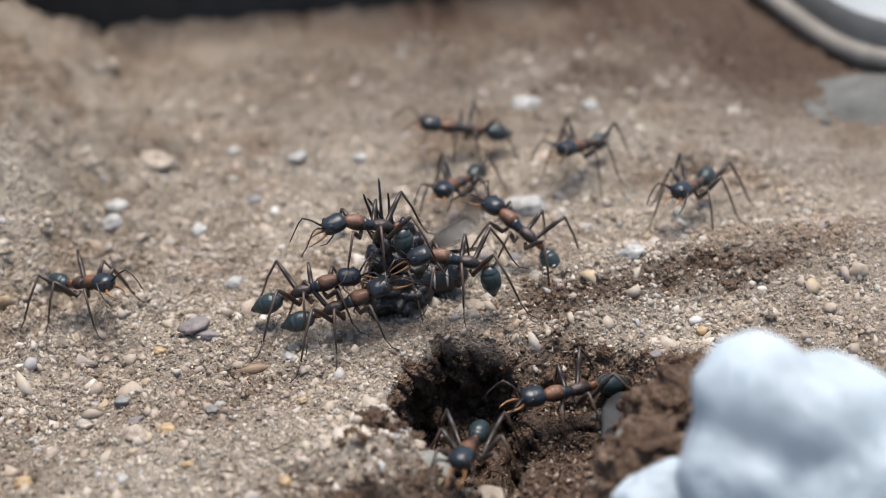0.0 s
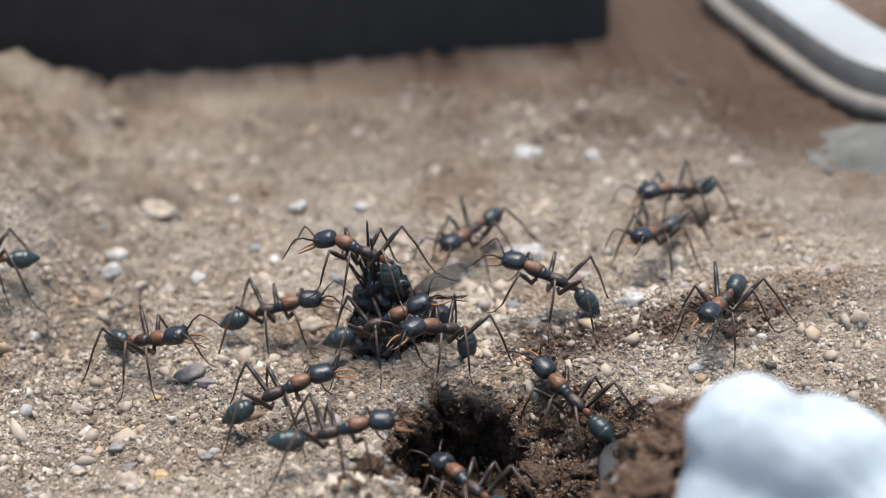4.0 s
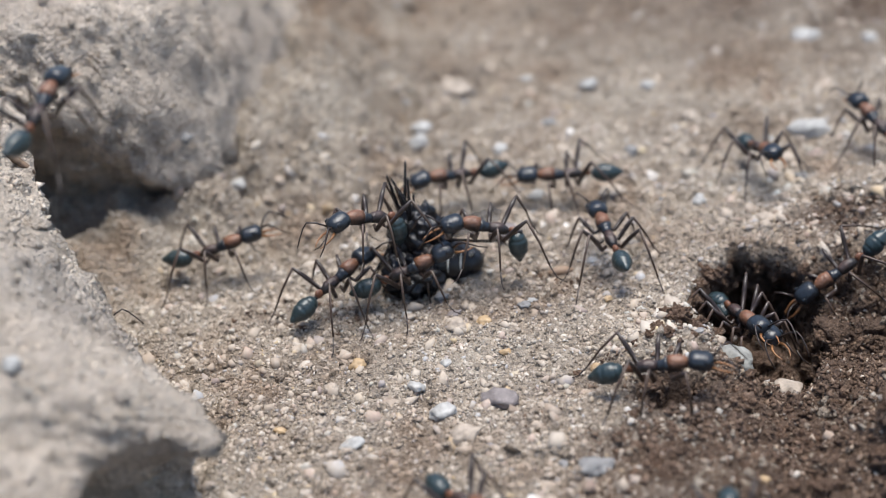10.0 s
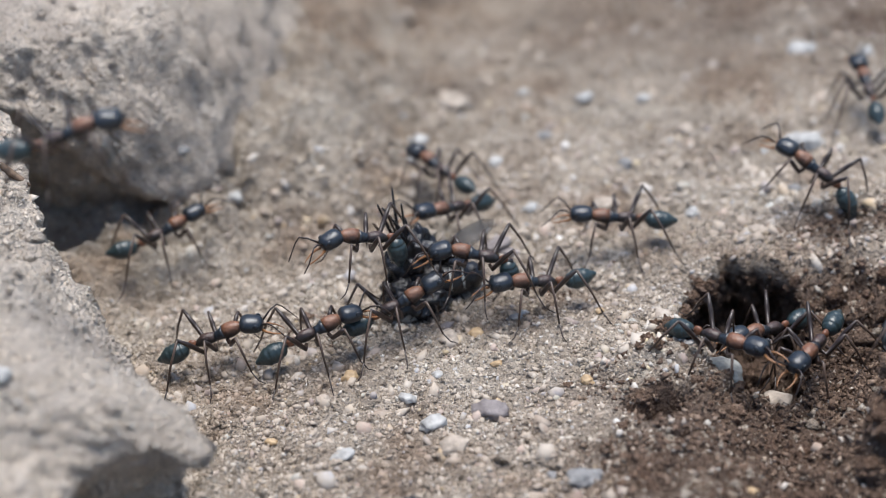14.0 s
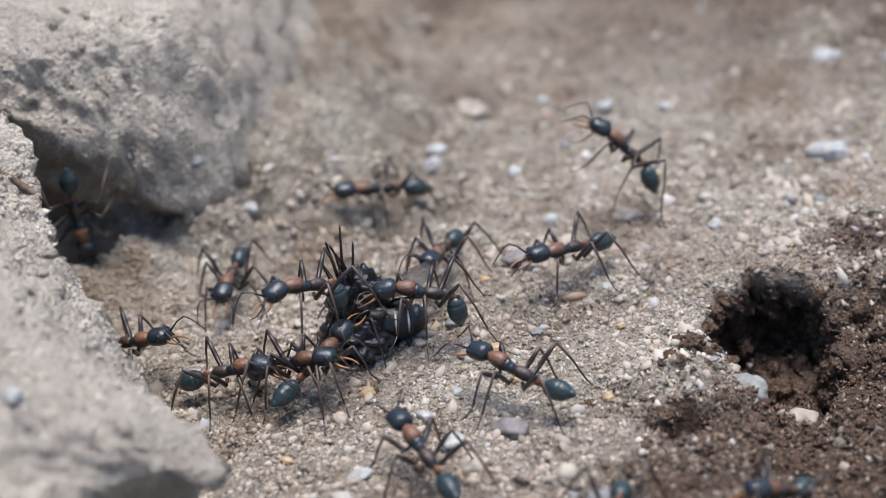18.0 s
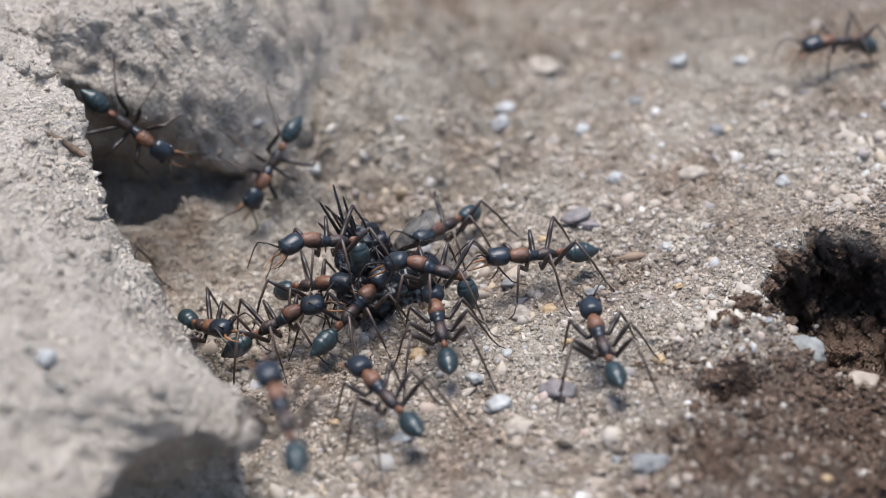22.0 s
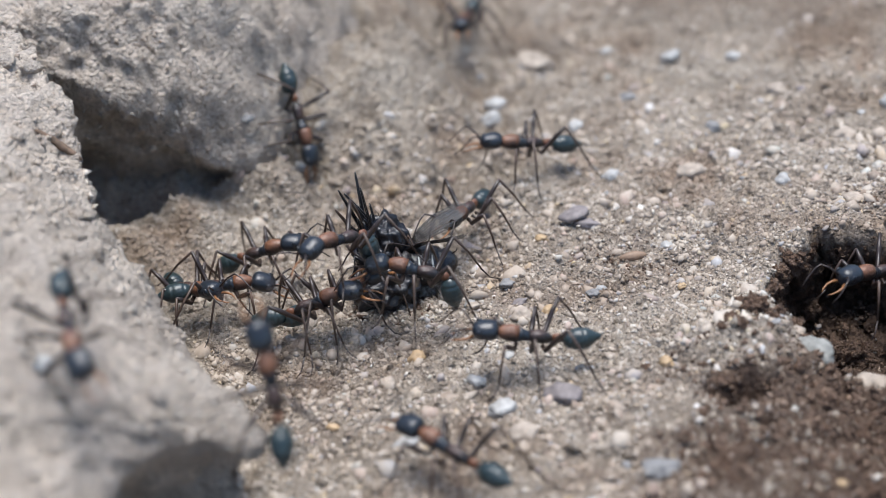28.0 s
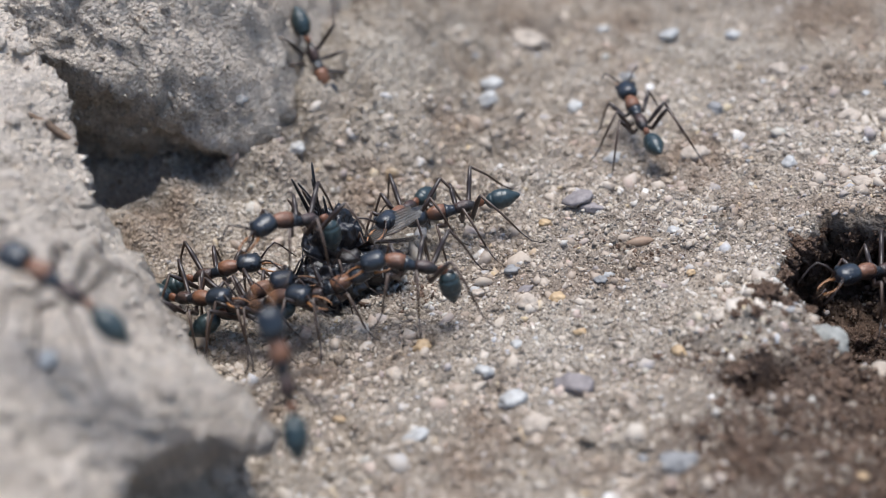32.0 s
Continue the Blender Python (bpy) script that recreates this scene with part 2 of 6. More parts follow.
def wing_build(n, l, p):
    p.inputs["Base Color"].default_value = (0.10, 0.09, 0.08, 1)
    p.inputs["Roughness"].default_value = 0.35
    p.inputs["Alpha"].default_value = 0.45


WING = material("wing_film", wing_build)

# ---- mesh helpers; lengths in millimetres ----
MM = 0.001


def smooth(a, b, x):
    t = min(1.0, max(0.0, (x - a) / (b - a)))
    return t * t * (3 - 2 * t)


def fbm(x, y, z, octaves=4):
    s, a = 0.0, 1.0
    for k in range(octaves):
        s += a * noise.noise((x, y, z))
        x, y, z, a = x * 2.1 + 3.1, y * 2.1 - 1.7, z * 2.1 + 0.9, a * 0.5
    return s


def mesh_of(name, verts, faces, mat, flat=False):
    me = bpy.data.meshes.new(name)
    me.from_pydata(verts, [], faces)
    me.materials.append(mat)
    if not flat:
        me.shade_smooth()
    me.update()
    return me


def part(name, me, parent, at=(0, 0, 0), label=""):
    ob = new(name, me)
    ob.parent = parent
    ob.location = [c * MM for c in at]
    return tagged(ob, label)


# ---- ground ----
HOLE = (23.5, 0.1)


# how far the soil turns dark brown: damp diggings, and shade painted in
def damp(x, y):
    # damp diggings, coloured deeper to include the shade among them
    a = 1 - smooth(0.75, 1.25, math.hypot((x - 29) / 9.0, (y + 1) / 7.5) + 0.25 * noise.noise((x * 0.2, y * 0.2, 7)))
    b = 1 - smooth(0.6, 1.35, math.hypot((x - 26.5) / 16.5, (y + 17.5) / 14.5) + 0.4 * noise.noise((x * 0.2, y * 0.2, 3)))
    # the shaded step behind the burrow, painted as a dark band
    c = 0.9 * math.exp(-((y - 10.5 - 0.05 * (x - 38)) / 1.8) ** 2) * smooth(24, 30, x) * smooth(56, 46, x)
    c *= 0.9 + 0.6 * noise.noise((x * 0.3, y * 0.3, 21))
    # browner, mottled soil at the back right
    c += 0.4 * smooth(0.0, 0.5, 0.25 + noise.noise((x * 0.09, y * 0.09, 31))) * smooth(32, 50, y) * smooth(16, 44, x + 0.4 * y - 20)
    c += 0.35 * smooth(40, 56, x) * smooth(22, 44, y)
    # brown soil towards the board, with the shade before it painted in
    c += 0.65 * max(smooth(62, 78, y), smooth(34, 66, y) * smooth(-18, 30, x - 0.4 * (y - 60))) * (1 - 0.5 * smooth(0.1, 0.5, noise.noise((x * 0.07, y * 0.07, 41))))
    c += 0.42 * math.exp(-(((x + 10) / 7.0) ** 2 + ((y - 3.2) / 2.6) ** 2)) + 0.45 * math.exp(-(((x - 8) / 6.0) ** 2 + ((y - 7) / 4.0) ** 2)) * (0.5 + noise.noise((x * 0.5, y * 0.5, 61)))
    c += 0.85 * (1 - smooth(0.6, 1.3, math.hypot((x - 42) / 10.0, (y + 9) / 10.0) + 0.3 * noise.noise((x * 0.3, y * 0.3, 91))))
    # shade inside the crater and the two dents, painted into the soil colour
    c += 0.9 * (1 - smooth(0.5, 1.3, math.hypot((x - 15.1) / 2.4, (y + 10.8) / 2.0)))
    c += 0.8 * math.exp(-(((x - 48.5) / 2.2) ** 2 + ((y - 30.8) / 1.3) ** 2)) + 0.7 * math.exp(-(((x - 0.3) / 3.4) ** 2 + ((y - 45.5) / 1.5) ** 2))
    # the shaft is fully dark: damp soil, with some of its shade painted
    return min(1.0, max(0.97 * max(a, b) + c, smooth(0.5, 2.5, shaft(x, y))))


def height(x, y):
    """The ground's height in mm, the burrow left out."""
    z = 0.55 * fbm(x * 0.09, y * 0.09, 0.3, 3) + 0.34 * fbm(x * 0.45, y * 0.45, 5.0, 4)
    z += 2.1 * fbm(x * 0.22, y * 0.22, 17.0, 4) * smooth(8, -6, x) * smooth(8, 20, y) + (0.5 + 0.9 * smooth(6, -8, x) * smooth(8, 18, y)) * fbm(x * 0.28, y * 0.28, 23.0, 3)
    # a soft bank that leans on the big clod
    z += 7.0 * smooth(-2, -16, x) * smooth(14, 30, y) * smooth(90, 62, y)
    # soil heaped before the clods' gap
    c = 14.6 + 3.0 * smooth(-31, -23.5, x)
    z += 3.1 * smooth(c - 8, c, y) * smooth(c + 4, c + 0.6, y) * smooth(-15, -22, x)
    # the lip behind the burrow, and the diggings before it
    z += 2.4 * math.exp(-((y - 13 - 0.04 * (x - 38)) / 4.2) ** 2) * smooth(24, 36, x) * smooth(85, 60, x)
    z += 1.6 * math.exp(-(((x - 16) / 5) ** 2 + ((y + 6) / 5) ** 2))
    z -= 3.2 * smooth(17, 24, x) * smooth(2, -6, y) * smooth(-40, -26, y)
    # the heap under the foam
    z += 6.0 * math.exp(-(((x - 44) / 8.5) ** 2 + ((y + 21) / 7.0) ** 2)) + 5.5 * math.exp(-(((x - 43.5) / 7.5) ** 2 + ((y + 11) / 4.8) ** 2))
    u = min(1.0, max(0.0, ((x - 39) * -7 + (y + 4) * -11) / 170))
    z += 4.6 * math.exp(-(math.hypot(x - 39 + 7 * u, y + 4 + 11 * u) / 3.3) ** 2)
    z -= 1.7 * math.exp(-(((x - 48.5) / 1.9) ** 2 + ((y - 30.8) / 1.3) ** 2))
    # a small crater and some dents
    z -= 3.2 * (1 - smooth(0.4, 1.1, math.hypot((x - 15.1) / 2.6, (y + 11.2) / 1.8) + 0.4 * noise.noise((x * 0.45, y * 0.45, 13)) + 0.25 * noise.noise((x * 1.1, y * 1.1, 19))))
    z -= 2.6 * math.exp(-(((x - 0.3) / 3.4) ** 2 + ((y - 45.5) / 1.9) ** 2))
    z -= 1.0 * math.exp(-(((x + 4.5) / 2.0) ** 2 + ((y - 36.0) / 2.6) ** 2))
    return z


def ragged(x, y):
    return 0.26 * noise.noise((x * 0.25, y * 0.25, 11)) + 0.14 * noise.noise((x * 0.6, y * 0.6, 2))


def shaft(x, y):
    """How deep the dark shaft of the burrow goes, in mm: steep behind, sloping in front."""
    dx, dy = x - HOLE[0], y - HOLE[1]
    if abs(dx) > 12 or abs(dy) > 12:
        return 0.0
    easy = max(0.45 * smooth(2, -6, dy), 0.6 * smooth(0, 5, dx))
    d = 8.5 * (1 - smooth(0.84 - 0.46 * easy, 1.0 + 0.10 * easy, math.hypot(dx / (5.2 if dx < 0 else 5.4), dy / 7.6) + ragged(x, y)))
    # a ledge half-way down
    return max(0.0, d - min(0.5 * d, 3.6 * math.exp(-((dx - 0.8) ** 2 / 7.0 + (dy + 2.6) ** 2 / 5.0))))


def pit(x, y):
    """How deep the burrow goes below the ground: the shaft, and a shallow bowl beside it."""
    if not (10 < x < 45 and -14 < y < 16):
        return 0.0
    bowl = 3.6 * (1 - smooth(0.25, 1.05, math.hypot((x - 30.5) / 7.6, (y - 0.6) / 7.2) + 0.8 * ragged(x, y)))
    return max(shaft(x, y), bowl)


def skin(x, y, d, crumbly):
    """The ground's height in mm with its small lumps, the burrow d deep."""
    near, _ = noise.voronoi((x * 0.8, y * 0.8, 0.5))
    clumps = 0.42 * (0.45 - min(0.9, near[0])) * smooth(-0.25, 0.3, noise.noise((x * 0.15, y * 0.15, 50)))
    return height(x, y) - d + clumps + 0.3 * fbm(x * 1.1, y * 1.1, 4.0, 4) + (crumbly + 0.5 * smooth(0.3, 3, d)) * 0.75 * fbm(x * 0.8, y * 0.8, 1.0, 3)


def ground_axis(lo, hi, step, far):
    a = list(np.arange(lo, hi + step / 2, step))
    low, high, d = [], [], step
    x, y = lo, hi
    while d < far:
        d *= 1.45
        x, y = x - d, y + d
        low.append(x)
        high.append(y)
    return low[::-1] + a + high


def build_ground():
    xs, ys = ground_axis(-38, 62, 0.25, 1500), ground_axis(-30, 58, 0.25, 1500)
    verts, wet_shade = [], []
    for y in ys:
        for x in xs:
            d = pit(x, y)
            crumbly = damp(x, y) if -60 < x < 110 and -60 < y < 130 else 0.85 if y > 60 else 0
            z = skin(x, y, d, crumbly)
            # the burrow runs back under its rim
            s = smooth(0.5, 7.0, shaft(x, y)) * smooth(-3, 4, y - HOLE[1])
            jag = 0.9 * smooth(0.4, 3.0, d)
            jx, jy = (jag * fbm(x * 0.7 + k, y * 0.7, z * 0.7, 3) for k in (0, 40)) if jag else (0, 0)
            verts.append(((x + 0.8 * s + jx) * MM, (y + 3.5 * s + jy) * MM, z * MM))
            wet_shade.append(crumbly)
    w = len(xs)
    faces = [(j * w + i, j * w + i + 1, (j + 1) * w + i + 1, (j + 1) * w + i) for j in range(len(ys) - 1) for i in range(w - 1)]
    me = mesh_of("ground", verts, faces, SOIL)
    at = me.attributes.new("damp", "FLOAT", "POINT")
    at.data.foreach_set("value", wet_shade)
    return tagged(new("ground", me), "dry sandy brown soil with a dark burrow", "ground", kind="structure")


GROUND = build_ground()


def loft(name, rings, mat, amp, seed):
    """A closed clod of earth from rings of points, bottom to top, roughened by noise along its normals."""
    n = len(rings[0])
    verts = [p for r in rings for p in r]
    faces = [(k * n + i, k * n + (i + 1) % n, (k + 1) * n + (i + 1) % n, (k + 1) * n + i) for k in range(len(rings) - 1) for i in range(n)]
    top = len(verts)
    verts.append(tuple(np.mean(rings[-1], axis=0)))
    faces += [((len(rings) - 1) * n + i, (len(rings) - 1) * n + (i + 1) % n, top) for i in range(n)]
    me = mesh_of(name, verts, faces, mat)
    bm = bmesh.new()
    bm.from_mesh(me)
    bm.normal_update()
    moved = []
    for v in bm.verts:
        x, y, z = v.co
        d = amp * (0.9 * fbm(x * 0.07 + seed, y * 0.07, z * 0.07, 2) + 0.6 * fbm(x * 0.28, y * 0.28 + seed, z * 0.28, 3) + 0.46 * fbm(x * 0.8, y * 0.8, z * 0.8 + seed, 3))
        d -= amp * 0.5 * max(0.0, noise.noise((x * 0.33 + 9, y * 0.33, z * 0.33 + seed)) - 0.28)
        # crumbs that stand out, and small pits between them
        near, _ = noise.voronoi((x * 0.62 + seed, y * 0.62, z * 0.62))
        patch = smooth(-0.1, 0.45, noise.noise((x * 0.16, y * 0.16 + seed, z * 0.16)))
        d += amp * 0.32 * patch * (0.45 - min(0.9, near[0])) - amp * 0.35 * max(0.0, noise.noise((x * 0.75, y * 0.75, z * 0.9 + seed)) - 0.22)
        d += amp * 0.30 * (0.5 - abs(noise.noise((x * 0.42 + seed, y * 0.42, z * 0.8)))) + amp * 0.12 * fbm(x * 1.7, y * 1.7 + seed, z * 1.7, 2)
        moved.append(v.co + v.normal * d)
    for v, c in zip(bm.verts, moved):
        v.co = c * MM
    bm.to_mesh(me)
    bm.free()
    me.update()
    return me


def ring_curve(points, count):
    """A closed smooth curve through points (x, y), evenly spaced."""
    pts = [Vector(p) for p in points]
    n = len(pts)
    dense = []
    for i in range(n):
        a, b, c, d = pts[i - 1], pts[i], pts[(i + 1) % n], pts[(i + 2) % n]
        for k in range(24):
            t = k / 24
            dense.append(0.5 * (2 * b + (c - a) * t + (2 * a - 5 * b + 4 * c - d) * t * t + (3 * b - a - 3 * c + d) * t ** 3))
    cum = [0.0]
    for a, b in zip(dense, dense[1:] + dense[:1]):
        cum.append(cum[-1] + (b - a).length)
    out, j = [], 0
    for k in range(count):
        s = cum[-1] * k / count
        while cum[j + 1] < s:
            j += 1
        f = (s - cum[j]) / max(1e-9, cum[j + 1] - cum[j])
        out.append(dense[j].lerp(dense[(j + 1) % len(dense)], f))
    return out


def clod(name, base, belly, crown, levels, centre, top, count, mat, amp, seed, label, slope=(0, 0), bulge=2.2, under=2.0):
    """base, belly, crown: outlines; levels: heights of the foot, the belly and the crown's edge; top: the middle's height."""
    A, B, C = (ring_curve(o, count) for o in (base, belly, crown))
    cx, cy = centre
    # an outline may give its own heights
    foot = [a.z if len(a) == 3 else levels[0] for a in A]
    waist = [b.z if len(b) == 3 else levels[1] for b in B]
    rings = [[(cx + (a.x - cx) * k / 3, cy + (a.y - cy) * k / 3, f - 1.5 + 0.5 * k) for a, f in zip(A, foot)] for k in range(1, 3)]
    for k in range(26):
        t = k / 25
        s = t ** under
        rings.append([(a.x + (b.x - a.x) * s, a.y + (b.y - a.y) * s, f + (w - f) * t) for a, b, f, w in zip(A, B, foot, waist)])
    for k in range(1, 22):
        t = k / 21
        s = t ** bulge
        rings.append([(b.x + (c.x - b.x) * s, b.y + (c.y - b.y) * s, w + (levels[2] - w) * math.sin(t * math.pi / 2)) for b, c, w in zip(B, C, waist)])
    for k in range(1, 84):
        t = k / 84
        rings.append([(c.x + (cx - c.x) * t, c.y + (cy - c.y) * t, levels[2] + (top - levels[2]) * math.sin(t * math.pi / 2)) for c in C])
    rings = [[(x, y, z + (slope[0] * (x - cx) + slope[1] * (y - cy)) * smooth(0, levels[1], z)) for x, y, z in r] for r in rings]
    return tagged(new(name, loft(name, rings, mat, amp, seed)), label, "clod", group="clods of earth")


BACK_CLOD = clod(
    "earth_clod",
    [(-95, 34, 0), (-60, 27, 0), (-44, 23, 0.2), (-35.2, 23, 0), (-32, 23, 0), (-28.6, 22.8, 0.4), (-25, 22.6, 0.8), (-22.2, 23.2, 1.4), (-19.6, 26, 2), (-17.3, 31, 3), (-16.6, 40, 3), (-16.8, 62, 2), (-40, 74, -1), (-95, 74, -1)],
    [(-95, 22, 17), (-60, 16, 17), (-44, 15, 17), (-36, 15.7, 16.5), (-32, 16.5, 14), (-29, 17.2, 11), (-26.5, 17.7, 8), (-24, 18.4, 5.8), (-21.3, 20.4, 4.8), (-18.6, 24.6, 5), (-16.9, 31, 5.5), (-16.3, 40, 5), (-16.5, 62, 4), (-40, 72, 6), (-95, 74, 6)],
    [(-92, 24), (-60, 20), (-44, 19), (-36, 19), (-29.5, 20.5), (-26.5, 24), (-25, 30), (-25, 40), (-26, 50), (-30, 60), (-42, 66), (-92, 68)],
    (-2, 7.5, 21), (-60, 46), 25, 600, CLOD, 1.4, 4.0, "large pale brown clod of dry earth, undercut at its foot", bulge=1.2, under=1.8)
FRONT_CLOD = clod(
    "earth_clod",
    [(-95, 9, -2), (-50, 14, -2), (-40, 13, -2), (-33, 5, -2), (-29, -3, -2), (-24.5, -9.5, -2), (-20.5, -15, -2), (-17.5, -19.5, -2), (-18.5, -20, -2), (-23.5, -19.5, -2), (-28, -22, -2), (-30.5, -28, -2), (-32, -34, -2), (-32, -42, -2), (-31, -56, -2), (-50, -64, -2), (-95, -60, -2)],
    [(-95, 12, 16), (-50, 17, 16), (-38, 15, 16), (-32.0, 6, 15.4), (-27.6, -3, 10), (-22.7, -9.3, 5.4), (-18.8, -15, 6.2), (-15.6, -19.5, 7), (-13.6, -21.6, 6.4), (-15.2, -23.2, 6.8), (-18.4, -23.9, 7.8), (-21.4, -25.8, 9), (-22.4, -29, 10), (-23, -34, 10.5), (-23.4, -42, 11), (-24, -55, 11), (-50, -62, 12), (-95, -58, 13)],
    [(-92, 6), (-50, 11), (-43, 10), (-38, 3), (-35, -5), (-33.4, -12), (-32.4, -18), (-32, -24), (-32.5, -32), (-33, -42), (-34, -52), (-50, -58), (-92, -54)],
    (-2, 13, 17), (-54, -26), 22, 600, CLOD, 1.3, 9.0, "large pale clod of dry earth, dark under its near edge", slope=(0, 0.16), bulge=0.95, under=3.5)


def lathe(profile, count=64):
    """Verts and faces of a turned shape from (radius, height) pairs."""
    v = [(r * math.cos(2 * math.pi * i / count) * MM, r * math.sin(2 * math.pi * i / count) * MM, z * MM) for r, z in profile for i in range(count)]
    f = [(k * count + i, k * count + (i + 1) % count, (k + 1) * count + (i + 1) % count, (k + 1) * count + i) for k in range(len(profile) - 1) for i in range(count)]
    return v, f


def box_mesh(name, size, mat, bevel=0.6):
    bm = bmesh.new()
    bmesh.ops.create_cube(bm, size=1)
    for v in bm.verts:
        v.co = Vector((v.co.x * size[0], v.co.y * size[1], (v.co.z + 0.5) * size[2])) * MM
    bmesh.ops.bevel(bm, geom=bm.edges[:], offset=bevel * MM, segments=3, affect="EDGES")
    me = bpy.data.meshes.new(name)
    bm.to_mesh(me)
    bm.free()
    me.materials.append(mat)
    return me


board = tagged(new("board", box_mesh("board", (190, 14, 26), BOARD)), "dark board standing on edge on the soil", "board")
board.matrix_basis = pose(-0.045, 0.0868, -0.001, 0, 0, -2.6)


def squarish(profile, count=128, power=5.0):
    """As lathe(), but round a square with rounded corners; the radius is half its width."""
    v, f = lathe(profile, count)
    out = []
    for k, (x, y, z) in enumerate(v):
        t = 2 * math.pi * (k % count) / count
        m = (abs(math.cos(t)) ** power + abs(math.sin(t)) ** power) ** (-1 / power)
        out.append((x * m, y * m, z))
    return out, f


def build_dish():
    dish = tagged(new("tray"), "square white enamel tray with a grey side, lying on the soil", "tray")
    v, f = squarish([(0.01, 1.2), (8, 1.3), (14.6, 1.2)])
    part("fill", mesh_of("fill", v, f, CRUMB), dish, label="brown soil inside the tray")
    v, f = squarish([(14.6, 1.0), (15.0, 3.2), (15.8, 3.9), (18.5, 4.1), (21.6, 4.1), (22.4, 3.7)])
    part("rim", mesh_of("rim", v, f, ENAMEL), dish, label="broad white enamel rim")
    v, f = squarish([(22.4, 3.7), (22.8, 3.2), (23.1, 2.2), (23.3, 1.2)])
    part("side", mesh_of("side", v, f, RIM), dish, label="dull grey side")
    v, f = squarish([(23.3, 1.2), (24.0, 1.4), (24.8, 1.1), (24.9, 0.2), (24.2, -0.8), (0.01, -0.8)])
    part("foot", mesh_of("foot", v, f, LIP), dish, label="pale rolled foot")
    dish.matrix_basis = pose(0.0885, 0.0700, 0.0008, 0, 0, 9)
    return dish


build_dish()


def lump_mesh(name, radius, mat, seed, rough=0.22, level=3, stretch=(1, 1, 1), freq=0.9):
    bm = bmesh.new()
    bmesh.ops.create_icosphere(bm, subdivisions=level, radius=1)
    for v in bm.verts:
        d = 1 + rough * fbm(v.co.x * freq + seed, v.co.y * freq, v.co.z * freq, 3)
        v.co = Vector((v.co.x * stretch[0], v.co.y * stretch[1], v.co.z * stretch[2])) * (d * radius * MM)
    me = bpy.data.meshes.new(name)
    bm.to_mesh(me)
    bm.free()
    me.materials.append(mat)
    me.shade_smooth()
    return me


def build_foam():
    """Soft lobes run together into one lump: the outer skin of a smooth union of balls."""
    balls = np.array([(38.4, -20.3, 12.3, 3.5), (42.9, -21.4, 10.2, 4.1), (37.4, -22.0, 8.0, 3.9), (41.5, -23.8, 6.0, 4.6), (46.4, -23.4, 7.0, 4.3), (42, -20, 5, 4.5), (40.6, -22.8, 12.0, 2.6), (44.6, -24.6, 8.6, 2.8)])
    bm = bmesh.new()
    bmesh.ops.create_icosphere(bm, subdivisions=6, radius=1)
    way = np.array([tuple(v.co.normalized()) for v in bm.verts])
    middle = np.array((40.5, -22.0, 6.0))

    def field(r):
        p = middle + way * r[:, None]
        gap = np.linalg.norm(p[:, None] - balls[None, :, :3], axis=2) - balls[None, :, 3]
        return -np.log(np.exp(-2.0 * gap).sum(axis=1)) / 2.0

    r = np.full(len(way), 16.0)
    for _ in range(60):
        r -= 0.7 * np.maximum(field(r), 0)
    for v, w, s in zip(bm.verts, way, r):
        p = middle + w * s
        p = p + w * (0.35 * fbm(p[0] * 0.35, p[1] * 0.35, p[2] * 0.35, 3) + 0.06 * fbm(p[0] * 1.6, p[1] * 1.6, p[2] * 1.6, 2))
        v.co = Vector((p[0] - 42, p[1] + 24, p[2])) * MM
    me = bpy.data.meshes.new("main_lump")
    bm.to_mesh(me)
    bm.free()
    me.materials.append(FOAM)
    me.shade_smooth()
    foam = tagged(new("foam_lump"), "white lumpy foam lying on brown soil", "foam")
    part("main_lump", me, foam)
    part("small_lump", lump_mesh("small_lump", 3.2, FOAM, 3.3, 0.2, 5, (1.2, 1, 0.9), 1.1), foam, (-7.6, 5.2, 3.2), "small white lump")
    foam.location = (0.042, -0.024, 0)
    return foam


build_foam()


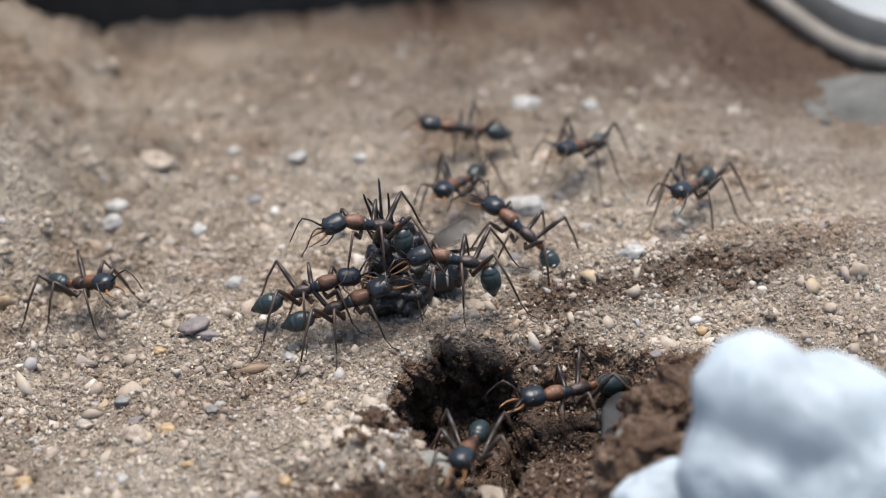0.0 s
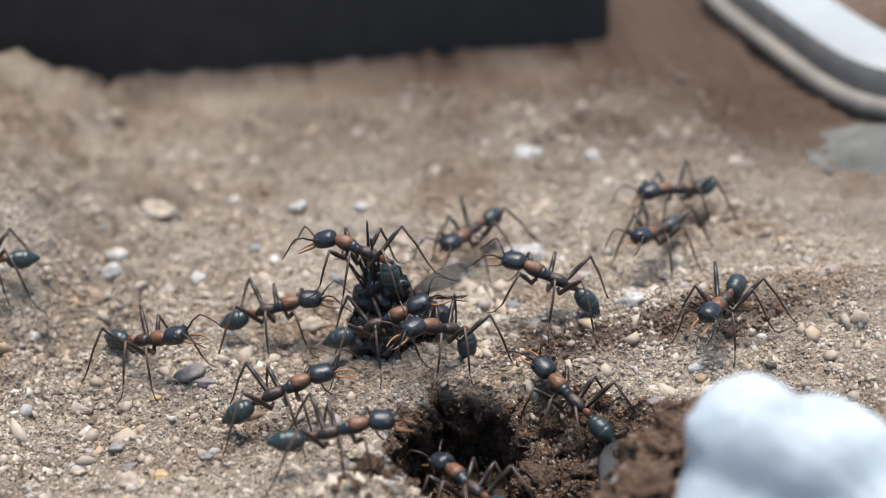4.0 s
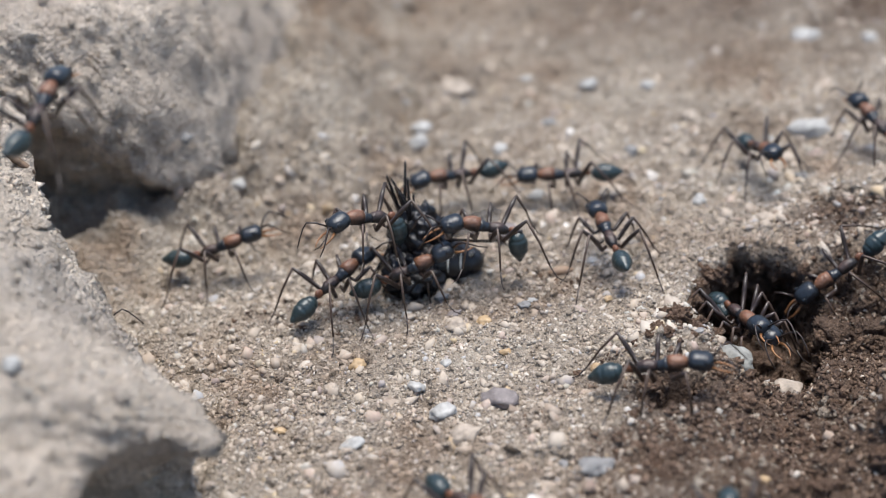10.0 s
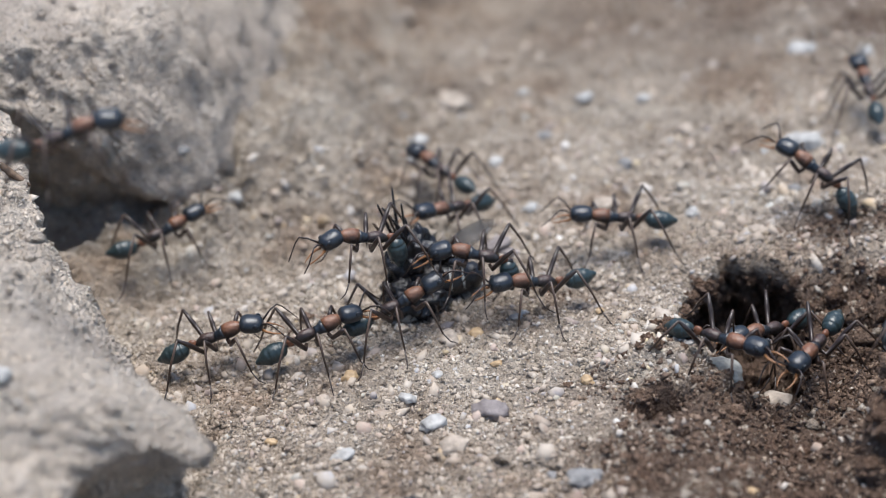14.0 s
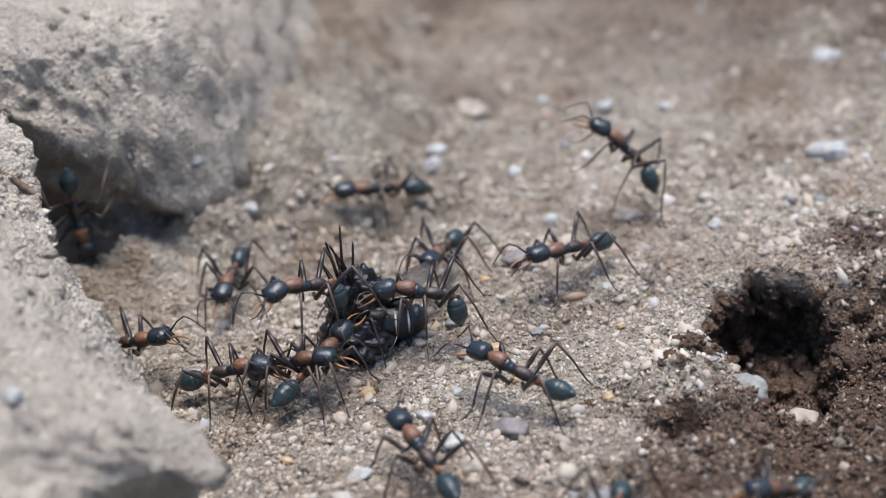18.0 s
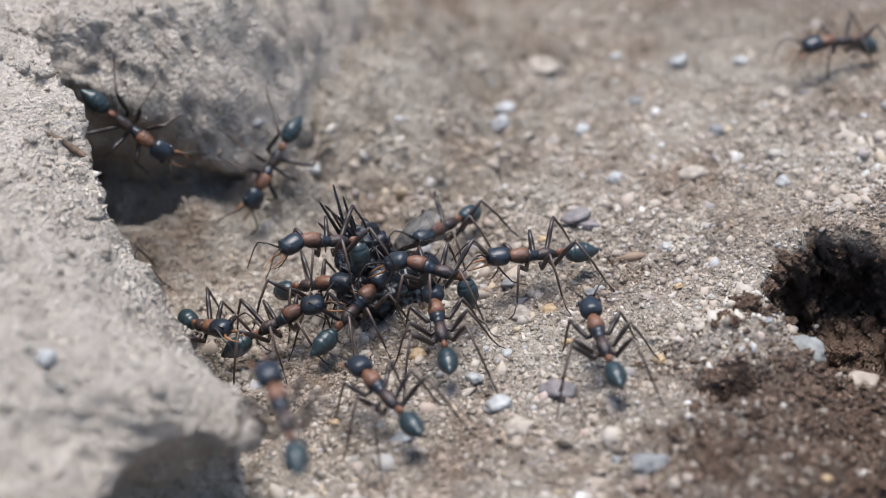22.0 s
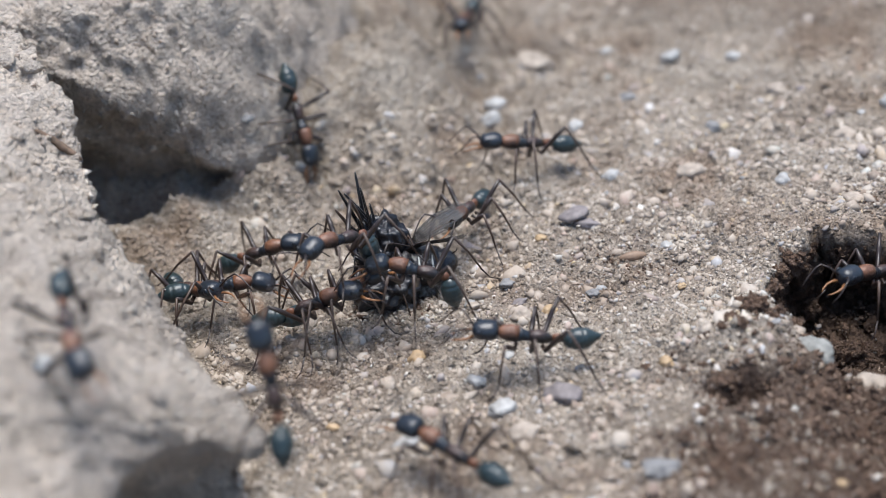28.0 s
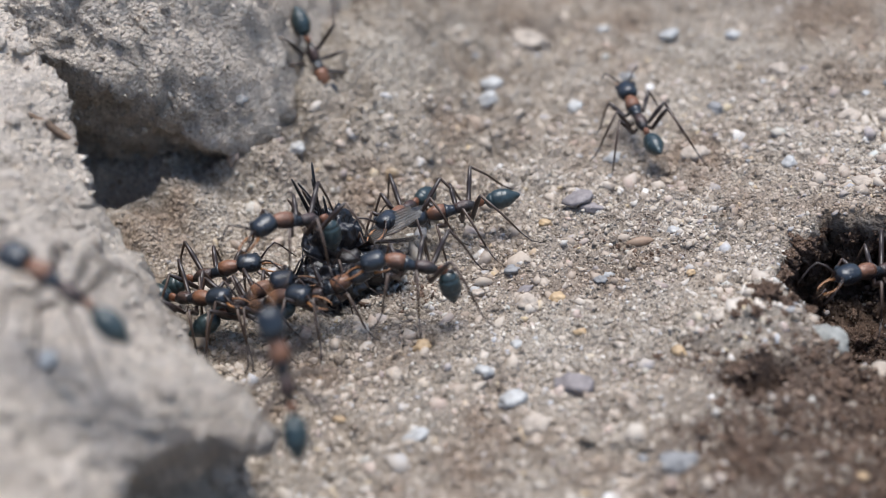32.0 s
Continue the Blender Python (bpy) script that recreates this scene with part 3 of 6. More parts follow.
# ---- pebbles: (x, y, size, colour, stretch) ----
PEBBLES = [
    (0.0, 0.0, 0.75, TAN_STONE, 1.1), (2.1, 0.2, 0.5, ORANGE_STONE, 1.2), (-3.0, 35.0, 0.8, WHITE_STONE, 1.4), (-19.0, 22.0, 0.65, WHITE_STONE, 1.2),
    (32.4, 26.5, 1.1, WHITE_STONE, 1.7), (35.4, 47.0, 1.2, WHITE_STONE, 1.2), (41.5, 44.5, 0.8, WHITE_STONE, 1.0), (7.1, 19.2, 0.6, WHITE_STONE, 1.3),
    (26.6, 22.8, 0.9, TAN_STONE, 1.1), (-1.1, -11.2, 0.75, WHITE_STONE, 1.2), (-3.9, 2.2, 0.4, WHITE_STONE, 1.2), (4.3, 28.2, 0.6, WHITE_STONE, 1.3),
    (13.8, 19.1, 0.9, TAN_STONE, 1.6), (20.8, 15.6, 0.55, WHITE_STONE, 1.2), (11.1, 8.3, 0.4, WHITE_STONE, 1.1), (3.1, -9.9, 0.85, PURPLE_STONE, 1.5),
    (0.5, -14.0, 0.8, TAN_STONE, 1.3), (-7.4, -14.8, 0.6, WHITE_STONE, 1.6), (4.1, 11.9, 0.75, PURPLE_STONE, 1.4), (9.3, -18.8, 0.9, GREY_STONE, 1.5),
    (-9.2, -7.7, 0.5, TAN_STONE, 1.3), (-7.5, -3.9, 0.55, ORANGE_STONE, 1.2), (10.3, -7.3, 0.5, ORANGE_STONE, 1.1), (-3.3, 31.8, 0.7, WHITE_STONE, 1.5),
    (25.9, 11.4, 0.7, TAN_STONE, 1.7), (38.7, 13.3, 0.8, WHITE_STONE, 1.4), (18.9, 39.3, 0.6, WHITE_STONE, 1.2), (13.3, 39.5, 0.7, WHITE_STONE, 1.2),
    (0.4, 42.2, 1.15, TAN_STONE, 1.6), (5.0, 11.3, 0.55, PURPLE_STONE, 1.5), (-1.2, 4.2, 0.45, GREY_STONE, 1.2), (6.0, 2.0, 0.35, WHITE_STONE, 1.2),
    (-0.8, -4.8, 0.4, WHITE_STONE, 1.3), (16.0, 25.5, 0.6, GREY_STONE, 1.2), (22.0, 31.0, 0.7, TAN_STONE, 1.2), (30.0, 18.5, 0.6, GREY_STONE, 1.2),
    (9.0, 33.0, 0.6, GREY_STONE, 1.3), (34.9, -5.2, 0.9, TAN_STONE, 1.5), (20.4, -6.6, 1.15, PALE_STONE, 1.4), (24.0, -7.2, 1.05, TAN_STONE, 1.2),
]
STONE_WORDS = {"pale_stone": "pale grey angular stone at the mouth of the burrow", "white_quartz": "small white quartz pebble half sunk in the soil", "tan_stone": "small rounded tan pebble lying on the soil",
               "grey_stone": "small dull grey pebble half sunk in the soil", "purple_stone": "small purplish brown pebble on the sandy soil",
               "orange_stone": "small orange pebble on the sandy soil"}


def surface(x, y):
    return skin(x, y, pit(x, y), damp(x, y))


def build_pebbles():
    rnd = random.Random(5)
    more = []
    for k in range(48):
        m = rnd.choice([WHITE_STONE, TAN_STONE, TAN_STONE, GREY_STONE, PURPLE_STONE, ORANGE_STONE])
        more.append((rnd.uniform(-16, 46), rnd.uniform(-22, 44), rnd.uniform(0.24, 0.45), m, rnd.uniform(1, 1.6)))
    for k, (x, y, s, m, f) in enumerate(PEBBLES + more):
        if k >= len(PEBBLES) and pit(x, y) > 0.3:
            continue
        me = lump_mesh("pebble", s, m, k * 1.7, 0.42, 3, (f, 1, 0.75), 1.3)
        ob = tagged(new("pebble", me), STONE_WORDS[m.name], "pebble", group="pebbles on the soil")
        ob.matrix_basis = pose(x * MM, y * MM, (surface(x, y) + 0.22 * s) * MM, rnd.uniform(-12, 12), rnd.uniform(-12, 12), rnd.uniform(-40, 40))


build_pebbles()


def tube(points, radii, sides=8):
    """Verts and faces of a limb that runs through points, in mm."""
    verts, faces = [], []
    P = [Vector(p) for p in points]
    for k, (p, r) in enumerate(zip(P, radii)):
        d = (P[min(k + 1, len(P) - 1)] - P[max(k - 1, 0)]).normalized()
        a = (a - d * a.dot(d)).normalized() if k else d.orthogonal().normalized()
        b = d.cross(a)
        for i in range(sides):
            t = 2 * math.pi * i / sides
            verts.append(tuple((p + a * (r * math.cos(t)) + b * (r * math.sin(t))) * MM))
    n = len(P)
    for k in range(n - 1):
        for i in range(sides):
            j = (i + 1) % sides
            faces.append((k * sides + i, k * sides + j, (k + 1) * sides + j, (k + 1) * sides + i))
    faces.append(tuple(range(sides))[::-1])
    faces.append(tuple((n - 1) * sides + i for i in range(sides)))
    return verts, faces


def tube_mesh(name, points, radii, mat, sides=8):
    return mesh_of(name, *tube(points, radii, sides), mat)


def seed_husk():
    me = tube_mesh("seed", [(-1.1, 0, 0), (-0.9, 0, 0.03), (-0.4, 0, 0.05), (0.2, 0, 0.06), (0.8, 0, 0.02), (1.05, 0, 0)], [0.05, 0.22, 0.36, 0.38, 0.24, 0.05], SEED, 12)
    ob = tagged(new("seed", me), "brown elongated seed husk lying on the soil", "seed")
    ob.matrix_basis = pose(0.0085, 0.0064, (surface(8.5, 6.4) + 0.25) * MM, 0, 0, 8)


seed_husk()


def pale_seed():
    me = tube_mesh("seed", [(-1.6, 0, 0), (-1.3, 0, 0.05), (-0.5, 0, 0.1), (0.3, 0, 0.1), (1.1, 0, 0.05), (1.5, 0, 0)], [0.1, 0.5, 0.8, 0.8, 0.5, 0.1], TAN_STONE, 14)
    ob = tagged(new("seed", me), "pale tan seed stuck in damp brown soil", "seed")
    ob.matrix_basis = pose(0.0328, -0.0112, (surface(32.8, -11.2) + 1.0) * MM, 0, -55, 70)


pale_seed()


def inlaid():
    """Stones set in the clods."""
    for x, y, z, s, m, w in ((-22.3, 20.3, 8.3, 0.55, GREY_STONE, "small bluish grey pebble set in the big clod"), (-25.8, -25.3, 16.6, 0.6, WHITE_STONE, "white pebble set in the near clod")):
        o = Vector((x, y, z)) * MM
        hit, p, n, _, _, _ = scene.ray_cast(bpy.context.evaluated_depsgraph_get(), o + Vector((0.1, -0.6, 0.45)).normalized() * 0.02, -Vector((0.1, -0.6, 0.45)).normalized())
        ob = tagged(new("pebble", lump_mesh("pebble", s, m, x, 0.35, 3, (1, 1, 1), 1.2)), w, "pebble", group="pebbles on the soil")
        ob.location = p - n * 0.55 * s * MM if hit else o


inlaid()

# flat grey stones by the dish, and lumps of damp soil round the foam
for k, (x, y, s, f) in enumerate(((72.5, 38.5, 6.5, 1.9), (54, 62, 3.0, 1.4), (60.5, 54.5, 3.4, 1.5))):
    ob = tagged(new("flat_stone", lump_mesh("flat_stone", s, SLATE if k else SLAB, k * 5.1, 0.3, 4, (f, 1, 0.22), 1.1)), "flat dull grey stone lying in the soil", "stone", group="flat stones")
    ob.matrix_basis = pose(x * MM, y * MM, (height(x, y) - 0.9) * MM, 0, 0, -18 + 11 * k)
LUMPS = [(39.2, -4.0, 1.9), (37.6, -5.6, 2.2), (36.3, -8.0, 2.3), (34.8, -11.4, 2.2), (33.4, -13.8, 2.4), (31.0, -15.8, 1.8), (29.2, -17.6, 1.5), (41.5, -4.6, 2.0), (44.3, -6.0, 1.9), (47.5, -7.0, 2.1),
         (51.0, -8.0, 2.2), (38.6, -9.8, 2.4), (41, -12.0, 2.4), (46, -12.0, 2.3), (26.6, -23.4, 1.3), (24.5, -19.5, 0.9), (16.6, -3.0, 1.0), (15.0, -5.2, 0.8), (17.8, -4.4, 0.7)]


def soil_lumps():
    """Crumbly lumps of dug-out soil, each broken into a few pieces."""
    rnd = random.Random(44)
    for k, (x, y, s) in enumerate(LUMPS):
        for j in range(4):
            r = s * rnd.uniform(0.35, 0.75)
            u, v = x + s * rnd.uniform(-0.9, 0.9), y + s * rnd.uniform(-0.9, 0.9)
            ob = tagged(new("soil_lump", lump_mesh("soil_lump", r, CRUMB, k * 2.3 + j, 0.7, 4, (1.15, 1, 0.85), 2.2)), "crumbly dark brown lump of damp soil", "soil lump", group="lumps of soil")
            ob.matrix_basis = pose(u * MM, v * MM, (surface(u, v) + 0.25 * r) * MM, rnd.uniform(-20, 20), rnd.uniform(-20, 20), 47 * k + 90 * j)


soil_lumps()


def slate_flake():
    me = lump_mesh("flat_stone", 1.0, SLATE, 3.3, 0.4, 4, (2.9, 4.0, 0.32), 1.8)
    ob = tagged(new("flat_stone", me), "thin blue-grey stone flake leaning in the damp soil beside the burrow", "stone", group="flat stones")
    ob.matrix_basis = pose(0.0350, -0.0046, (surface(34.5, -4.2) + 0.9) * MM, 12, -14, -22)


slate_flake()


def burrow_walls():
    """Lumps of damp soil that stand out of the shaft's walls."""
    rnd = random.Random(12)
    kinds = [lump_mesh("soil_lump", 1.0, CRUMB, k * 3.9, 0.8, 3, (1.3, 1, 0.7), 2.4) for k in range(6)]
    for k in range(240):
        turn, z = radians(rnd.uniform(-30, 250)), rnd.uniform(-8, -0.8)
        hit, p, n, _ = GROUND.ray_cast(Vector((HOLE[0], HOLE[1] + 1.5, z)) * MM, Vector((math.cos(turn), math.sin(turn), 0)))
        if not hit or (p - Vector((HOLE[0], HOLE[1], z)) * MM).length > 0.014:
            continue
        ob = tagged(new("soil_lump", rnd.choice(kinds)), "crumbly dark brown lump of damp soil", "soil lump", group="lumps of soil")
        s = rnd.uniform(0.25, 0.75)
        ob.matrix_basis = Matrix.LocRotScale(p, Euler((rnd.uniform(0, 6), rnd.uniform(0, 6), rnd.uniform(0, 6))), (s, s, s))


burrow_walls()


# chips and crusts that stand out of the clods
def build_chips():
    rnd = random.Random(31)
    kinds = [lump_mesh("chip", 1.0, CLOD, k * 4.7, 0.6, 2, (1.2, 0.9, 0.6), 1.5) for k in range(8)]
    deps = bpy.context.evaluated_depsgraph_get()
    for thing, lo, hi in ((BACK_CLOD, (-50, 4), (-15, 50)), (FRONT_CLOD, (-46, -40), (-8, 9))):
        made = 0
        while made < 150:
            x, y = rnd.uniform(lo[0], hi[0]), rnd.uniform(lo[1], hi[1])
            way = Vector((rnd.uniform(-0.3, 0.3), rnd.uniform(0.2, 0.9), -1)).normalized() if thing is BACK_CLOD else Vector((rnd.uniform(-0.5, 0), rnd.uniform(-0.1, 0.5), -1)).normalized()
            hit, p, n, _ = thing.ray_cast(Vector((x, y, 30)) * MM - way * 0.01, way)
            made += 1
            if not hit or p.z < 0.001:
                continue
            ob = new("chip", rnd.choice(kinds))
            ob.parent = thing
            s = min(1.6, 0.35 * math.exp(rnd.gauss(0, 0.5)))
            ob.matrix_basis = Matrix.LocRotScale(p - n * 0.12 * s * MM, n.to_track_quat("Z", "Y") @ Euler((0, 0, rnd.uniform(0, 6))).to_quaternion(), (s, s, s))


build_chips()


# ---- ants; built once, then copied ----
def blob(name, centre, radii, mat, power=2.0, seg=20, rings=14, groove=0.0, taper=0.0, point=0.0):
    """A rounded body part; a power over 2 makes it boxy. groove: rings pressed in across it; taper: narrower to the front."""
    verts, faces = [], []
    for i in range(rings + 1):
        u = math.pi * i / rings
        cx = math.cos(u)
        r = abs(math.sin(u)) ** (2 / power)
        x = math.copysign(abs(cx) ** (2 / power), cx)
        if groove:
            r *= 1 - groove * max(0.0, math.cos(x * 9.5 + 0.6)) ** 8
        w = (1 - taper * x) * (1 - point * smooth(-0.1, -1, x))
        for k in range(seg):
            t = 2 * math.pi * k / seg
            c, s = math.cos(t), math.sin(t)
            verts.append(((centre[0] + radii[0] * x) * MM, (centre[1] + radii[1] * r * w * c) * MM, (centre[2] + radii[2] * r * w * s) * MM))
    for i in range(rings):
        for k in range(seg):
            j = (k + 1) % seg
            faces.append((i * seg + k, (i + 1) * seg + k, (i + 1) * seg + j, i * seg + j))
    return mesh_of(name, verts, faces, mat)


HIPS = {"front": (1.75, 0.42, 3.0), "middle": (0.75, 0.40, 2.75), "hind": (0.0, 0.40, 2.6)}
LEG_LINES = {
    "front": [(0, 0, 0), (0.25, 0.35, -0.35), (0.75, 1.05, 0.35), (1.05, 1.45, 0.75), (1.35, 1.85, -0.55), (1.6, 2.15, -1.95), (2.0, 2.4, -2.7), (2.5, 2.6, -2.95)],
    "middle": [(0, 0, 0), (0, 0.4, -0.3), (-0.15, 1.2, 0.75), (-0.25, 1.75, 1.45), (-0.4, 2.45, 0.0), (-0.5, 3.05, -1.6), (-0.6, 3.5, -2.4), (-0.75, 4.0, -2.7)],
    "hind": [(0, 0, 0), (-0.2, 0.4, -0.2), (-1.0, 1.15, 1.25), (-1.6, 1.7, 2.2), (-2.6, 2.3, 0.5), (-3.4, 2.8, -1.25), (-4.0, 3.1, -2.2), (-4.8, 3.4, -2.55)],
}
GIRTH = [0.15, 0.18, 0.20, 0.12, 0.095, 0.07, 0.05, 0.03]


def build_ant(curl=0):
    ant = tagged(new("ant"), "black ant with orange thorax and long orange mandibles", "ant", group="ants")
    head = part("head", blob("head", (0.85, 0, 0), (0.92, 0.83, 0.68), ANT_BLACK, 3.0, 24, 18, taper=0.05), ant, (3.0, 0, 3.85), "glossy black head")
    for s in (1, -1):
        part("eye", blob("eye", (0, 0, 0), (0.24, 0.12, 0.27), ANT_BLACK, seg=12, rings=8), head, (1.25, 0.74 * s, 0.2))
        part("mandible", tube_mesh("mandible", [(0, 0, 0), (0.4, 0.2 * s, -0.05), (0.9, 0.22 * s, -0.14), (1.4, 0.08 * s, -0.26), (1.62, -0.08 * s, -0.32)], [0.12, 0.095, 0.07, 0.045, 0.02], ANT_JAW), head, (1.72, 0.34 * s, -0.28), "long curved orange mandible")
        part("antenna", tube_mesh("antenna", [(0, 0, 0), (0.5, 0.55 * s, 0.55), (0.95, 1.0 * s, 0.75), (1.35, 1.15 * s, 0.45), (1.9, 1.2 * s, -0.1), (2.5, 1.1 * s, -0.6)], [0.08, 0.07, 0.07, 0.06, 0.055, 0.04], ANT_LEG, 6), head, (1.7, 0.3 * s, 0.2), "thin dark elbowed antenna")
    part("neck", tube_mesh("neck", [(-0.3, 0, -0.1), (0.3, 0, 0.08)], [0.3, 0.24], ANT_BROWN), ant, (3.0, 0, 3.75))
    line = [(3.05, 3.62, 0.22), (2.9, 3.62, 0.38), (2.62, 3.62, 0.51), (2.3, 3.57, 0.60), (1.98, 3.50, 0.62), (1.65, 3.41, 0.59), (1.38, 3.30, 0.46), (1.1, 3.22, 0.39),
            (0.85, 3.17, 0.38), (0.55, 3.14, 0.43), (0.2, 3.10, 0.49), (-0.15, 3.02, 0.48), (-0.5, 2.88, 0.34), (-0.78, 2.8, 0.18)]
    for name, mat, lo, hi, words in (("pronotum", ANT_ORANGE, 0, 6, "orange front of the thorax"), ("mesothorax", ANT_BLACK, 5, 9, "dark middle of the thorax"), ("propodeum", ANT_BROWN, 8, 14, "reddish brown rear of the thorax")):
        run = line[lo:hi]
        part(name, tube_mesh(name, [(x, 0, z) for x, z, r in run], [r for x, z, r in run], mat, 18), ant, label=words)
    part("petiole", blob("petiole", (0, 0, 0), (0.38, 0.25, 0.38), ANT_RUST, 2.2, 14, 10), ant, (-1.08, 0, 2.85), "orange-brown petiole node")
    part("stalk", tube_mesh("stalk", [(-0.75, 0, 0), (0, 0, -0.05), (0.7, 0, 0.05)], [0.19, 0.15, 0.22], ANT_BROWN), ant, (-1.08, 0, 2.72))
    gaster = part("gaster", blob("gaster", (-1.36, 0, -0.12), (1.36, 0.76, 0.78), ANT_TEAL, 2.1, 22, 40, 0.10, -0.10, 0.42), ant, (-1.5, 0, 2.75), "glossy blue-black banded gaster")
    gaster.rotation_euler = (0, radians(curl), 0)
    for where, hip in HIPS.items():
        for s in (1, -1):
            pts = [(x, y * s, z) for x, y, z in LEG_LINES[where]]
            leg = part("leg", tube_mesh("leg", pts[:4], GIRTH[:4], ANT_LEG, 8), ant, (hip[0], hip[1] * s, hip[2]), "long dark brown jointed leg")
            part("shin", tube_mesh("shin", pts[3:6], [GIRTH[3] * 0.9] + GIRTH[4:6], ANT_SHIN, 7), leg, label="thin brown shin")
            part("foot", tube_mesh("foot", pts[5:], GIRTH[5:], ANT_LEG, 6), leg)
    return ant


def build_prey():
    prey = tagged(new("dead_insect"), "dead black winged insect held up by ants", "insect")
    part("thorax", lump_mesh("thorax", 1.0, PREY_BLACK, 1.0, 0.3, 5, (2.2, 1.8, 3.1), 2.4), prey, (0, 0, 3.3))
    part("underside", lump_mesh("underside", 1.0, PREY_BLACK, 7.0, 0.35, 5, (2.4, 1.8, 1.8), 2.4), prey, (-0.3, -2.2, 1.5))
    part("abdomen", blob("abdomen", (0, 0, 0), (2.8, 1.7, 1.6), PREY_BLACK, 2.2, 24, 36, 0.16, 0.1), prey, (2.6, -0.6, 1.9), "glossy black banded abdomen")
    # highlights on the glossy abdomen, modelled as three whitish arcs
    for x in (-0.9, 0.1, 1.1):
        r = 1.66 * (1 - (x / 2.8) ** 2) ** 0.5
        arc = [(x, -1.02 * r * math.cos(a), 0.96 * r * math.sin(a)) for a in (-0.1, 0.2, 0.5, 0.8, 1.1)]
        part("band", tube_mesh("band", arc, [0.03, 0.08, 0.1, 0.08, 0.03], GLINT, 6), prey, (2.6, -0.6, 1.9), "whitish band on the abdomen")
    part("head", lump_mesh("head", 1.15, PREY_BLACK, 4.0, 0.25, 4, (1, 1.1, 1), 2.0), prey, (-1.9, -0.9, 1.6))
    part("collar", lump_mesh("collar", 1.0, ANT_BROWN, 6.0, 0.3, 3, (1.3, 1.1, 1.0), 2.0), prey, (1.0, -1.3, 2.9))
    rnd = random.Random(8)
    # a sheaf of folded legs that lean up and to one side
    for k in range(12):
        root = Vector((rnd.uniform(-1.2, 0.9), rnd.uniform(-1.0, 0.9), rnd.uniform(3.6, 5.2)))
        way = Vector((rnd.uniform(-0.7, 0.05), rnd.uniform(-0.3, 0.3), 1)).normalized()
        span = rnd.uniform(2.6, 4.6) if k % 3 else rnd.uniform(4.6, 5.8)
        knee = root + way * span
        side = Vector((rnd.uniform(-0.3, 0.6), rnd.uniform(-0.5, 0.5), 0))
        fold = knee - way * (0.55 * span) + side * 0.8
        part("leg", tube_mesh("leg", [root, root + way * (0.45 * span), knee - way * 0.25, knee, knee + side * 0.16 - way * 0.2, fold, fold - way * (0.5 * span) + side * 1.6],
                              [0.09, 0.12, 0.09, 0.06, 0.06, 0.05, 0.025], PREY_BLACK if k % 4 else ANT_SHIN, 7), prey, label="dark leg folded upwards")
    # legs that hang down to the soil
    for k in range(8):
        a = k * 0.8 + rnd.uniform(-0.3, 0.3)
        c, d = math.cos(a), math.sin(a)
        r = rnd.uniform(3.4, 4.8)
        part("leg", tube_mesh("leg", [(1.2 * c, 1.0 * d - 0.6, 2.8), (0.5 * r * c, 0.5 * r * d - 0.6, rnd.uniform(3.4, 4.8)), (0.55 * r * c, 0.55 * r * d - 0.6, 3.4), (0.85 * r * c, 0.85 * r * d - 0.6, 1.5), (r * c, r * d - 0.6, 0.2)],
                              [0.14, 0.13, 0.11, 0.08, 0.04], PREY_BLACK if k % 3 else ANT_SHIN, 7), prey, label="thin dark leg hanging to the soil")
    V, F = [], []
    for k in range(90):
        d = Vector((rnd.gauss(0, 1), rnd.gauss(0, 1), rnd.gauss(0.4, 1))).normalized()
        o = Vector((2.0 * d.x, 1.7 * d.y, 3.3 + 2.7 * d.z)) if k % 3 else Vector((-0.3 + 2.1 * d.x, -2.2 + 1.6 * d.y, 1.5 + 1.7 * d.z)) if k % 2 else Vector((2.6 + 2.6 * d.x, -0.6 + 1.5 * d.y, 1.9 + 1.4 * d.z))
        v, f = tube([o, o + d * rnd.uniform(0.2, 0.5) + Vector((rnd.uniform(-0.3, 0.3), 0, 0.2)), o + d * rnd.uniform(0.5, 0.9) + Vector((0, 0, 0.4))], [0.04, 0.03, 0.012], 4)
        F += [tuple(i + len(V) for i in q) for q in f]
        V += v
    part("bristles", mesh_of("bristles", V, F, ANT_LEG), prey, label="stiff dark bristles")
    for s, yaw in ((1, 18), (-1, -16)):
        outline = [(0, 0), (1.2, 0.55), (3.0, 0.95), (4.8, 0.8), (5.8, 0.2), (5.2, -0.45), (3.2, -0.7), (1.2, -0.4)]
        bm = bmesh.new()
        vs = [bm.verts.new((x * MM, y * MM, 0.25 * math.sin(x) * MM)) for x, y in outline]
        bm.faces.new(vs)
        bmesh.ops.solidify(bm, geom=bm.faces[:], thickness=0.03 * MM)
        me = bpy.data.meshes.new("wing")
        bm.to_mesh(me)
        bm.free()
        me.materials.append(WING)
        wing = part("wing", me, prey, (1.6, -0.4 + 0.3 * s, 3.4), "clear veined wing")
        wing.rotation_euler = (radians(40 * s), radians(-20), radians(yaw))
        for j in range(8):
            part("vein", tube_mesh("vein", [(0, 0, 0.02), (1.6, 0.5 - 0.14 * j, 0.24), (3.4, 0.9 - 0.22 * j, -0.04), (5.5 - 0.06 * (j - 2) ** 2, 0.7 - 0.19 * j, -0.2)], [0.05, 0.04, 0.03, 0.015], ANT_LEG if j % 2 else PREY_BLACK, 5), wing)
    return prey


